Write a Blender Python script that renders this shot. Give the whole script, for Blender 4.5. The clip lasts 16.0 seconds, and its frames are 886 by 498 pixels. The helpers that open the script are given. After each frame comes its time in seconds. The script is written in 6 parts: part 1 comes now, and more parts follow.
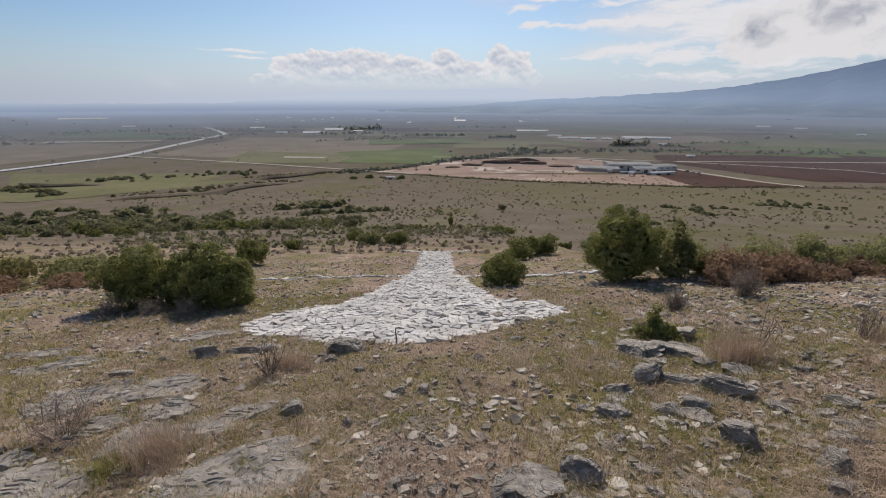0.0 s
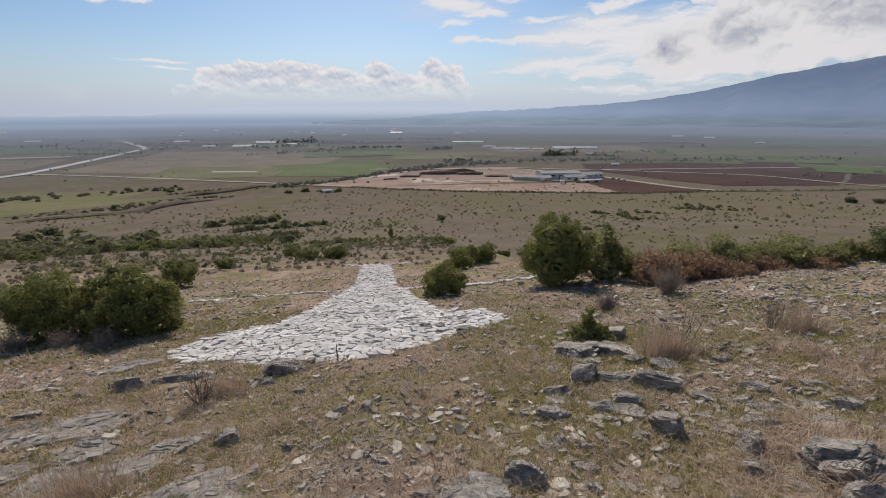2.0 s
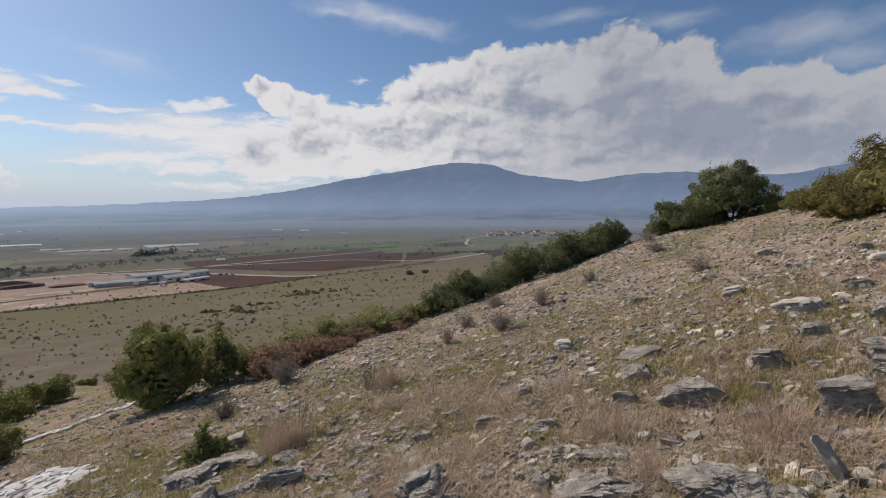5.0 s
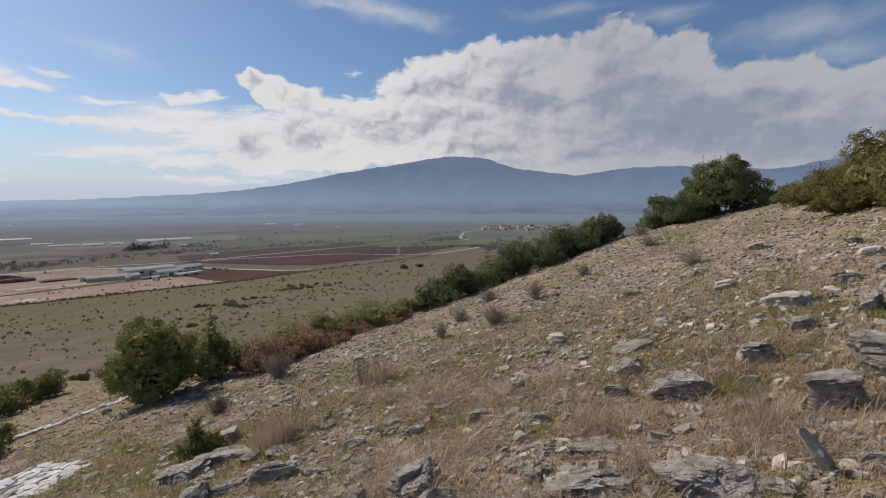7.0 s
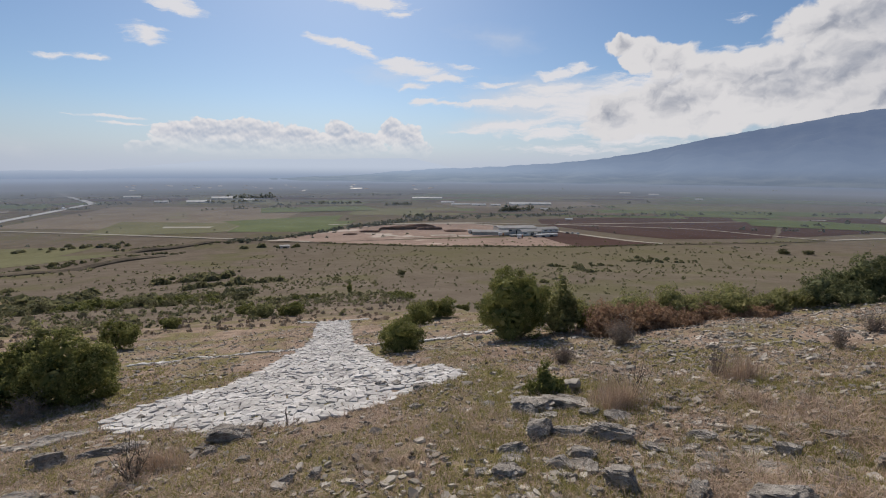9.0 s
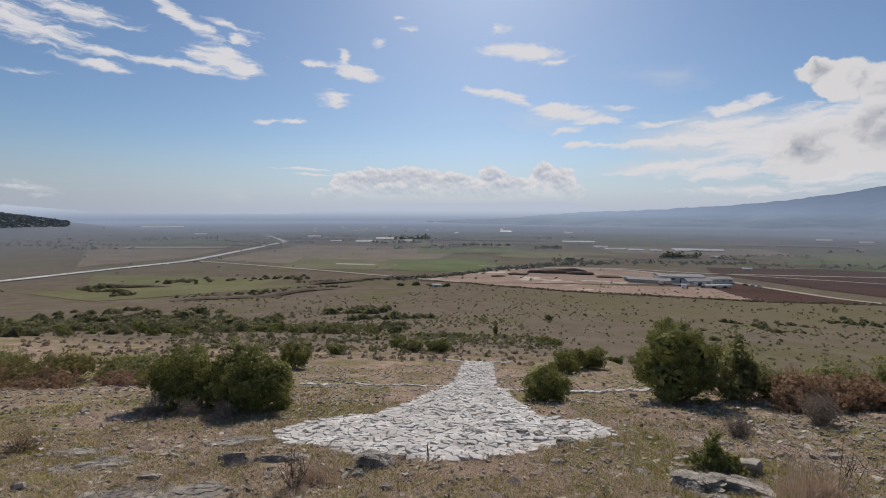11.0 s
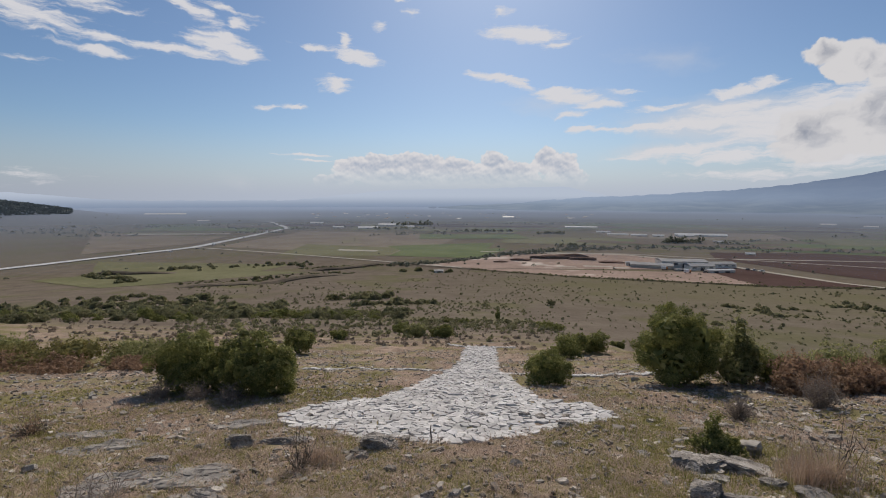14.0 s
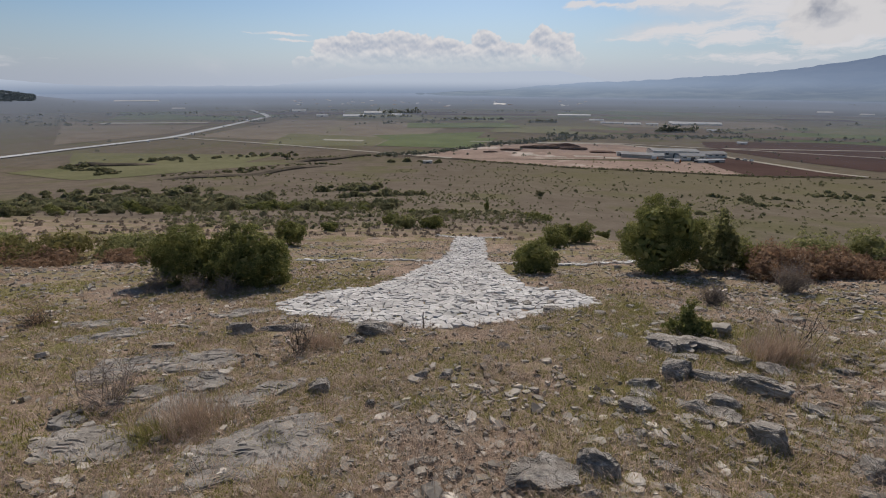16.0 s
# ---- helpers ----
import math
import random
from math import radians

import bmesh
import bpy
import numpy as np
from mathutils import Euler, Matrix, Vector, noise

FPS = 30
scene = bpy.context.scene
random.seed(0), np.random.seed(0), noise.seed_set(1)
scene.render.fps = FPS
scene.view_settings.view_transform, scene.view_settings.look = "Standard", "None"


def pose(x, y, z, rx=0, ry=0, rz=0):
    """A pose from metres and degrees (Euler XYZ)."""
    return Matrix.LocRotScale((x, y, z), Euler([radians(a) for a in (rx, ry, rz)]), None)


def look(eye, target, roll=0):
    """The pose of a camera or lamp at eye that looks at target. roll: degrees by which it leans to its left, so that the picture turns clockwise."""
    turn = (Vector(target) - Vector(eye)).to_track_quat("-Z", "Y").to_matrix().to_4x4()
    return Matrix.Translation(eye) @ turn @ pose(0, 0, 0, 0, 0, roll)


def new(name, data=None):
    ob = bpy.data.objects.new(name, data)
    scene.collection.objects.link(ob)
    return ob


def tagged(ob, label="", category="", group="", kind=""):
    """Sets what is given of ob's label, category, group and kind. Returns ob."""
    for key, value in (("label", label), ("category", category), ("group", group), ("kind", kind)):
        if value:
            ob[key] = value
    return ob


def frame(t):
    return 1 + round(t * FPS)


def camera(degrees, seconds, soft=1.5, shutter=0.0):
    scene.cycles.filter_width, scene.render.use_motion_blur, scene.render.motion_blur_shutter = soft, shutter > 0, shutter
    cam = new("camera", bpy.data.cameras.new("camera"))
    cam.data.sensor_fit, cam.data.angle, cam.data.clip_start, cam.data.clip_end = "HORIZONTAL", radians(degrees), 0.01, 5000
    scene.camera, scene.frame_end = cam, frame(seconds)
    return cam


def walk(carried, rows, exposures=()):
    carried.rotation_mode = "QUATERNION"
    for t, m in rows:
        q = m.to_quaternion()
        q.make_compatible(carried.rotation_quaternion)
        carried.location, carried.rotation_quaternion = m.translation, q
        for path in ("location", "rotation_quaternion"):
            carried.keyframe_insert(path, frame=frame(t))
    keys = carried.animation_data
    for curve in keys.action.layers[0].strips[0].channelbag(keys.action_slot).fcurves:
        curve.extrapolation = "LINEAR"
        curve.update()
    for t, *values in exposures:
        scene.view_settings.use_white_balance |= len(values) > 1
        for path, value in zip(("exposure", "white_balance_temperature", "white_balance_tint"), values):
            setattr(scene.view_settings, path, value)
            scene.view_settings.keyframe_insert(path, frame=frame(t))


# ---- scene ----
cam = camera(86.78, 16.0, soft=1.05)
walk(cam, [
    (0.0, pose(-0.000, 0.000, 1.650, 72.72, 0.01, 0.01)),
    (0.5, pose(-0.004, -0.001, 1.654, 72.46, 0.01, 0.35)),
    (1.0, pose(-0.002, 0.003, 1.648, 72.31, -0.00, 1.19)),
    (1.5, pose(0.009, -0.003, 1.654, 72.89, 0.05, -1.61)),
    (2.0, pose(0.027, -0.004, 1.662, 74.07, 0.15, -7.53)),
    (2.5, pose(0.087, -0.022, 1.662, 77.00, 0.07, -20.63)),
    (3.0, pose(0.098, -0.070, 1.691, 81.27, -0.03, -36.40)),
    (3.5, pose(0.092, -0.131, 1.730, 84.17, 0.06, -46.59)),
    (4.0, pose(0.091, -0.136, 1.736, 85.47, 0.11, -51.63)),
    (6.5, pose(0.116, -0.158, 1.746, 84.91, 0.27, -53.55)),
    (7.0, pose(0.116, -0.154, 1.744, 84.50, 0.22, -53.66)),
    (7.5, pose(0.117, -0.150, 1.743, 84.33, 0.26, -52.69)),
    (8.0, pose(0.105, -0.138, 1.733, 83.10, 0.19, -44.85)),
    (8.5, pose(0.070, -0.122, 1.720, 82.00, -0.14, -29.88)),
    (9.0, pose(0.089, -0.053, 1.679, 80.72, -0.27, -12.41)),
    (9.5, pose(0.102, -0.056, 1.671, 81.37, -0.38, -1.31)),
    (10.0, pose(0.106, -0.047, 1.672, 85.36, -0.42, 4.36)),
    (12.5, pose(0.108, -0.050, 1.664, 85.98, -0.23, 6.04)),
    (13.0, pose(0.102, -0.049, 1.661, 85.68, -0.16, 6.03)),
    (13.5, pose(0.103, -0.046, 1.660, 84.62, -0.15, 5.56)),
    (14.0, pose(0.110, -0.049, 1.657, 84.12, -0.05, 5.93)),
    (14.5, pose(0.106, -0.041, 1.658, 82.15, -0.06, 4.55)),
    (15.0, pose(0.097, -0.026, 1.658, 77.50, -0.03, 3.35)),
    (15.5, pose(0.092, -0.013, 1.666, 72.06, -0.08, 3.47)),
    (16.0, pose(0.081, 0.001, 1.673, 70.86, -0.10, 4.58)),
], exposures=[(0.0, 0.06, 6500, 14), (8.0, 0.02, 6500, 14), (10.0, -0.06, 6500, 14), (13.0, -0.12, 6500, 14), (16.0, -0.14, 6500, 14)])

# ---- light: a winter sun ahead, blue sky with cumulus and streaks ----
SUN_EL, SUN_AZ = 38.0, 0.0
sun = new("sun", bpy.data.lights.new("sun", "SUN"))
sun.data.energy, sun.data.angle, sun.data.color = 4.0, radians(0.6), (1.0, 0.93, 0.81)
sun.matrix_world = look((0, 0, 0), (-math.sin(radians(SUN_AZ)) * math.cos(radians(SUN_EL)),
                                    -math.cos(radians(SUN_AZ)) * math.cos(radians(SUN_EL)), -math.sin(radians(SUN_EL))))


def put(socket, value):
    """Links a socket to an input, or sets its value."""
    if isinstance(value, bpy.types.NodeSocket):
        socket.id_data.links.new(value, socket)
    elif value is not None:
        socket.default_value = value


def calc(nt, op, a, b=None, c=None, clamp=False):
    n = nt.nodes.new("ShaderNodeMath")
    n.operation, n.use_clamp = op, clamp
    for s, v in zip(n.inputs, (a, b, c)):
        put(s, v)
    return n.outputs[0]


def vec(nt, op, a, b=None):
    n = nt.nodes.new("ShaderNodeVectorMath")
    n.operation = op
    put(n.inputs[0], a)
    put(n.inputs[1], b)
    return n.outputs[1] if op in ("LENGTH", "DOT_PRODUCT", "DISTANCE") else n.outputs[0]


def blend(nt, fac, a, b, how="MIX"):
    n = nt.nodes.new("ShaderNodeMix")
    n.data_type, n.blend_type = "RGBA", how
    put(n.inputs[0], fac)
    put(n.inputs[6], (*a, 1) if isinstance(a, tuple) else a)
    put(n.inputs[7], (*b, 1) if isinstance(b, tuple) else b)
    return n.outputs[2]


def grain(nt, where, scale, detail=4.0, rough=0.55, warp=0.0):
    n = nt.nodes.new("ShaderNodeTexNoise")
    put(n.inputs["Vector"], where)
    n.inputs["Scale"].default_value, n.inputs["Detail"].default_value = scale, detail
    n.inputs["Roughness"].default_value, n.inputs["Distortion"].default_value = rough, warp
    return n.outputs[0]


def span(nt, v, a, b, lo=0.0, hi=1.0, smooth=True):
    n = nt.nodes.new("ShaderNodeMapRange")
    n.interpolation_type = "SMOOTHSTEP" if smooth else "LINEAR"
    for s, x in zip(n.inputs, (v, a, b, lo, hi)):
        put(s, x)
    return n.outputs[0]


def scaled(nt, where, s):
    return vec(nt, "MULTIPLY", where, s)


world = bpy.data.worlds.new("sky")
scene.world = world
world.use_nodes = True
wt = world.node_tree
wt.nodes.clear()
sky = wt.nodes.new("ShaderNodeTexSky")
sky.sky_type, sky.sun_disc = "NISHITA", False
sky.sun_elevation, sky.sun_rotation = radians(SUN_EL), radians(SUN_AZ)
sky.air_density, sky.dust_density, sky.ozone_density, sky.altitude = 1.0, 0.65, 2.6, 200
way = vec(wt, "NORMALIZE", wt.nodes.new("ShaderNodeTexCoord").outputs["Generated"])
sep = wt.nodes.new("ShaderNodeSeparateXYZ")
put(sep.inputs[0], way)
az = calc(wt, "MULTIPLY", calc(wt, "ARCTAN2", sep.outputs[0], sep.outputs[1]), 57.2958)
el = calc(wt, "MULTIPLY", calc(wt, "ARCSINE", sep.outputs[2]), 57.2958)
comb = wt.nodes.new("ShaderNodeCombineXYZ")
put(comb.inputs[0], az)
put(comb.inputs[1], el)
flat = comb.outputs[0]
# bent copy of the angles, so that no outline stays an ellipse
bend = wt.nodes.new("ShaderNodeTexNoise")
put(bend.inputs["Vector"], flat)
bend.inputs["Scale"].default_value, bend.inputs["Detail"].default_value = 0.40, 6.0
bent = vec(wt, "ADD", flat, vec(wt, "MULTIPLY", vec(wt, "SUBTRACT", bend.outputs["Color"], (0.5, 0.5, 0.5)), (3.4, 1.5, 0.0)))
heaps, streaks, veils = [], [], []


def cloud(to, a, e, wa, we, amp=1.0, tilt=0.0):
    """One lobe of cloud at azimuth a and elevation e, with half widths in degrees."""
    d = vec(wt, "SUBTRACT", bent, (a, e, 0.0))
    if tilt:
        rot = wt.nodes.new("ShaderNodeVectorRotate")
        rot.rotation_type = "Z_AXIS"
        put(rot.inputs["Vector"], d)
        rot.inputs["Angle"].default_value = radians(-tilt)
        d = rot.outputs[0]
    far = vec(wt, "LENGTH", vec(wt, "MULTIPLY", d, (1 / wa, 1 / we, 1.0)))
    to.append(calc(wt, "MULTIPLY", calc(wt, "SUBTRACT", 1.0, far), amp))


def union(parts):
    top = parts[0]
    for p in parts[1:]:
        top = calc(wt, "SMOOTH_MAX", top, p, 0.25)
    return top


# the great heap over the mountain
cloud(heaps, 73.0, 16.4, 4.35, 3.33)
cloud(heaps, 64.0, 14.6, 9.19, 4.12)
cloud(heaps, 54.7, 13.9, 7.53, 3.79)
cloud(heaps, 59.4, 15.5, 6.26, 2.84)
cloud(heaps, 79.1, 14.7, 2.70, 2.86)
cloud(heaps, 75.7, 13.1, 8.84, 5.10)
cloud(heaps, 81.9, 9.7, 7.42, 4.16)
cloud(heaps, 87.0, 10.9, 3.32, 3.01)
cloud(heaps, 90.6, 10.5, 2.63, 3.37)
cloud(heaps, 93.4, 7.2, 6.12, 5.07)
cloud(heaps, 67.9, 9.5, 16.44, 4.81)
cloud(heaps, 77.0, 7.1, 16.82, 3.92)
cloud(heaps, 54.7, 8.5, 12.78, 4.23)
cloud(heaps, 61.4, 4.8, 17.30, 1.96)
cloud(heaps, 45.2, 8.8, 9.39, 3.65)
cloud(heaps, 39.3, 6.7, 8.29, 3.18)
cloud(heaps, 32.2, 6.2, 4.53, 2.63)
cloud(heaps, 87.5, 4.5, 12.18, 2.30)
cloud(heaps, 50.3, 13.3, 4.75, 2.20, 0.9)
cloud(heaps, 97.5, 7.9, 4.97, 5.00)
cloud(heaps, 101.4, 7.8, 5.75, 5.70)
# the small heap that stands free above the streaks
cloud(heaps, 32.1, 13.5, 2.14, 1.13, 1.1)
cloud(heaps, 34.8, 12.3, 3.20, 1.78, 1.1)
cloud(heaps, 37.9, 11.6, 2.45, 1.96, 1.1)
# the row of heaps above the far mountain
row = []
cloud(row, -15.8, 3.8, 3.66, 1.47)
cloud(row, -12.5, 4.5, 4.46, 1.18)
cloud(row, -8.4, 4.4, 4.51, 1.48)
cloud(row, -4.3, 3.8, 3.61, 1.49)
cloud(row, 0.0, 4.6, 1.94, 1.33)
cloud(row, 1.9, 3.4, 4.07, 1.48)
cloud(row, 6.2, 4.8, 1.58, 1.45)
cloud(row, 8.1, 3.8, 2.41, 1.88)
cloud(row, 9.6, 2.2, 1.54, 1.30)
cloud(row, -19.0, 2.2, 2.30, 0.88)
cloud(row, -10.4, 2.9, 8.24, 1.19)
cloud(row, -1.5, 2.6, 8.24, 1.05)
# streaks, scraps and thin veils
cloud(streaks, -46.3, 16.4, 5.83, 1.69, 0.72, -8)
cloud(streaks, -42.5, 18.4, 5.46, 0.98, 0.62, -6)
cloud(streaks, -40.5, 15.3, 2.63, 0.46, 0.8, -8)
cloud(streaks, -47.0, 12.5, 1.76, 0.33, 0.5)
cloud(streaks, -34.0, 19.6, 5.39, 0.82, 0.95, -24)
cloud(streaks, -29.7, 19.7, 3.36, 0.42, 0.8, -12)
cloud(streaks, -34.1, 15.1, 7.83, 0.62, 0.95)
cloud(streaks, -41.0, 14.0, 3.23, 0.53, 0.9, -5)
cloud(streaks, -30.6, 16.5, 3.51, 1.64, 1.05)
cloud(streaks, -28.7, 15.4, 2.77, 1.04, 1.05)
cloud(streaks, -28.6, 18.4, 1.31, 0.75, 0.9)
cloud(streaks, -17.1, 17.7, 1.04, 1.07, 0.9)
cloud(streaks, -15.7, 16.1, 3.76, 0.96, 1.1, -10)
cloud(streaks, -19.9, 16.7, 2.92, 0.40, 0.7, -5)
cloud(streaks, -18.5, 13.1, 2.08, 0.99, 1, -10)
cloud(streaks, -22.9, 10.5, 2.43, 0.36, 0.95)
cloud(streaks, -26.3, 10.3, 1.37, 0.28, 0.6)
cloud(streaks, 3.6, 18.5, 5.85, 1.06, 1.25, -6)
cloud(streaks, 0.8, 20.8, 1.67, 0.52, 0.8)
cloud(streaks, 7.2, 17.3, 2.20, 0.33, 0.7)
cloud(streaks, -10.7, 22.1, 0.76, 0.32, 0.6)
cloud(streaks, -9.4, 21.0, 0.92, 0.39, 0.6)
cloud(streaks, -13.6, 19.4, 1.14, 0.53, 0.6)
cloud(streaks, 0.4, 14.1, 4.45, 0.57, 1.05, -10)
cloud(streaks, 3.1, 13.3, 2.73, 0.57, 0.9, -15)
cloud(streaks, 8.3, 11.9, 4.54, 0.99, 1.15, -10)
cloud(streaks, 12.2, 10.7, 3.66, 0.56, 0.95)
cloud(streaks, 14.4, 12.0, 2.05, 0.41, 0.7)
cloud(streaks, 9.0, 9.8, 3.06, 0.43, 0.7)
cloud(streaks, 10.2, 8.2, 1.88, 0.58, 0.8)
cloud(streaks, 12.4, 7.9, 2.96, 0.29, 0.6)
cloud(streaks, 17.5, 8.0, 6.06, 0.56, 0.95, 5)
cloud(streaks, 18.2, 9.9, 3.24, 0.41, 0.8, 3)
cloud(streaks, 24.7, 10.9, 1.44, 0.64, 0.95)
cloud(streaks, 27.7, 11.2, 1.51, 0.61)
cloud(streaks, 25.4, 9.4, 5.12, 0.77, 0.95, 4)
cloud(streaks, 22.9, 8.2, 8.99, 0.80, 0.85, 4)
cloud(streaks, 20.3, 5.4, 7.57, 0.69, 1, 4)
cloud(streaks, 16.1, 4.8, 2.83, 0.36, 0.8)
cloud(streaks, 25.6, 4.6, 6.85, 0.92, 0.9)
cloud(streaks, 28.3, 7.2, 6.40, 1.89, 0.8)
cloud(streaks, 32.7, 7.9, 5.71, 2.96)
cloud(streaks, 34.5, 4.2, 5.46, 1.77, 0.9)
cloud(streaks, 27.1, 2.7, 8.29, 0.66, 0.55)
cloud(veils, 19.5, 14.8, 5.68, 1.41, 0.3)
cloud(streaks, -22.3, 5.2, 4.35, 0.19, 0.9)
cloud(streaks, -21.0, 4.6, 3.38, 0.16, 0.8)
cloud(streaks, -11.8, 5.5, 3.27, 0.23, 0.8)
cloud(streaks, -9.4, 0.8, 3.31, 0.24, 0.5)
cloud(streaks, -47.0, 2.4, 2.70, 0.83, 0.35)
cloud(veils, -29.6, 2.0, 2.65, 1.01, 0.35)
cloud(streaks, 25.5, 11.0, 3.74, 0.58, 0.9)
cloud(streaks, 27.9, 11.3, 1.89, 0.66, 0.9)
cloud(streaks, 36.2, 9.2, 9.23, 1.85, 0.9)
cloud(streaks, 44.0, 11.0, 8.30, 1.59, 0.8)
cloud(streaks, 30.3, 8.3, 9.21, 1.52, 0.8)
cloud(veils, 46.8, 21.2, 9.78, 1.65, 0.62, -8)
cloud(veils, 41.0, 21.7, 4.36, 0.87, 0.5)
cloud(veils, 67.7, 20.9, 7.17, 1.12, 0.42)
cloud(veils, 78.3, 19.3, 6.30, 1.20, 0.42)
cloud(veils, 90.1, 16.0, 7.92, 2.33, 0.62)
cloud(veils, 93.5, 13.5, 5.88, 1.64, 0.55)
cloud(streaks, 61.7, 17.9, 1.51, 0.53, 0.7)
cloud(streaks, 42.9, 14.8, 1.49, 0.48, 0.6)
cloud(veils, 18.0, 14.9, 5.60, 1.03, 0.32, -10)
cloud(veils, 25.3, 8.2, 13.68, 3.17, 0.95)
cloud(veils, 37.4, 6.7, 13.77, 3.18, 0.9)
cloud(veils, 17.9, 5.5, 7.20, 1.36, 0.7)
cloud(veils, 47.9, 10.5, 8.03, 2.55, 0.7)
cloud(veils, 26.9, 7.1, 10.56, 2.78, 0.8)
cloud(veils, 8.3, 11.3, 7.63, 1.55, 0.5)
cloud(streaks, -70, 20, 16, 4.0, 0.9)
cloud(streaks, 130, 20, 25, 9.0, 0.9)
cloud(streaks, 180, 30, 30, 9.0, 0.8)
cloud(streaks, -120, 25, 25, 8.0, 0.8)

def billows(where, scale, detail):
    """Rounded heads that crowd one another, 0 in the creases to 1 on the heads."""
    n = wt.nodes.new("ShaderNodeTexVoronoi")
    n.normalize = True
    put(n.inputs["Vector"], where)
    n.inputs["Scale"].default_value, n.inputs["Detail"].default_value = scale, detail
    n.inputs["Roughness"].default_value = 0.55
    return calc(wt, "SUBTRACT", 1.0, n.outputs["Distance"])


puff_at = scaled(wt, bent, (1.0, 1.3, 1.0))
puff_sun_at = vec(wt, "ADD", puff_at, (-0.55, 0.75, 0.0))
puff = calc(wt, "ADD", calc(wt, "MULTIPLY", billows(puff_at, 0.36, 3.0), 0.6), calc(wt, "MULTIPLY", grain(wt, puff_at, 0.33, 8.0, 0.55), 0.4))
puff_sun = calc(wt, "ADD", calc(wt, "MULTIPLY", billows(puff_sun_at, 0.36, 3.0), 0.6), calc(wt, "MULTIPLY", grain(wt, puff_sun_at, 0.33, 8.0, 0.55), 0.4))
coarse = grain(wt, puff_at, 0.12, 4.0, 0.5)
coarse_sun = grain(wt, vec(wt, "ADD", puff_at, (-1.6, 2.0, 0.0)), 0.12, 4.0, 0.5)
heap = calc(wt, "ADD", union(heaps), calc(wt, "MULTIPLY", calc(wt, "SUBTRACT", puff, 0.57), 1.5))
heap_mask = span(wt, heap, 0.06, 0.26)
wisp = grain(wt, scaled(wt, bent, (0.5, 2.6, 1.0)), 0.6, 9.0, 0.66)
streak = calc(wt, "ADD", union(streaks), calc(wt, "MULTIPLY", calc(wt, "SUBTRACT", wisp, 0.47), 2.2))
streak_mask = span(wt, streak, 0.02, 0.75, 0.0, 0.94)
veil_d = calc(wt, "ADD", union(veils), calc(wt, "MULTIPLY", calc(wt, "SUBTRACT", grain(wt, scaled(wt, bent, (0.5, 1.6, 1.0)), 0.35, 5.0, 0.55), 0.5), 0.7))
veil_mask = span(wt, veil_d, -0.05, 0.8, 0.0, 0.72)
# light on the heaps: bright on the sunny side of each billow, grey in the thick of it
lit = calc(wt, "ADD", calc(wt, "MULTIPLY", calc(wt, "SUBTRACT", puff, puff_sun), 3.5),
           calc(wt, "MULTIPLY", calc(wt, "SUBTRACT", coarse, coarse_sun), 2.3))
thick = span(wt, heap, 0.15, 1.0)
# shaded bellies
bellies = []
cloud(bellies, 75.8, 11.7, 7.31, 2.70, 1.1)
cloud(bellies, 81.9, 8.8, 9.04, 2.96, 1.2)
cloud(bellies, 63.4, 11.8, 6.03, 1.79, 0.9)
cloud(bellies, 86.5, 6.5, 8.26, 2.56, 1.1)
cloud(bellies, 61.4, 6.5, 9.21, 1.36, 0.7)
cloud(bellies, 93.2, 4.9, 5.58, 2.37, 1.1)
cloud(bellies, 53.3, 10.8, 4.67, 1.32, 0.7)
cloud(bellies, 71.1, 5.5, 5.70, 1.02, 0.6)
cloud(bellies, 72.7, 14.6, 2.75, 1.66, 0.7)
cloud(bellies, 88.7, 9.5, 3.64, 1.52, 0.8)
cloud(bellies, 99.3, 5.3, 6.09, 3.74, 1.2)
belly = calc(wt, "MULTIPLY", span(wt, calc(wt, "ADD", union(bellies), calc(wt, "MULTIPLY", calc(wt, "SUBTRACT", coarse, 0.5), 1.7)), -0.1, 0.8), 0.92)
shade = calc(wt, "SUBTRACT", calc(wt, "ADD", calc(wt, "SUBTRACT", 0.95, calc(wt, "MULTIPLY", thick, 0.55)), lit), belly)
shade = span(wt, shade, -0.42, 0.98)
deep = blend(wt, span(wt, el, 7.0, 4.0), blend(wt, span(wt, puff, 0.35, 0.65), (2.8, 3.25, 4.1), (3.5, 4.0, 4.9)), blend(wt, span(wt, az, 40.0, 66.0), (5.3, 6.0, 7.0), (3.9, 4.4, 5.2)))
heap_col = blend(wt, shade, deep, blend(wt, span(wt, az, 44.0, 78.0), (9.2, 9.25, 9.2), (5.4, 5.65, 6.1)))
# towards the sun the heaps stand paler in the haze
veil = span(wt, el, 9.0, -0.5, 0.0, 0.88)
SKY_GAIN = 0.075
clear = blend(wt, 1.0, sky.outputs[0], (0.84, 0.97, 1.06), "MULTIPLY")
side = span(wt, az, -18.0, -52.0)
hazy = blend(wt, veil, clear, blend(wt, side, (6.3, 7.2, 8.5), (5.3, 6.0, 7.0)))
veiled = blend(wt, veil_mask, hazy, blend(wt, span(wt, az, 34.0, 78.0), (8.6, 8.9, 9.2), (5.6, 6.1, 6.8)))
with_streaks = blend(wt, streak_mask, veiled, (9.6, 9.7, 9.8))
fine_at = scaled(wt, flat, (1.0, 1.15, 1.0))
bud = calc(wt, "ADD", calc(wt, "MULTIPLY", billows(fine_at, 0.7, 2.0), 0.65), calc(wt, "MULTIPLY", grain(wt, fine_at, 0.9, 6.0, 0.55), 0.35))
fine_sun = vec(wt, "ADD", fine_at, (0.10, 0.34, 0.0))
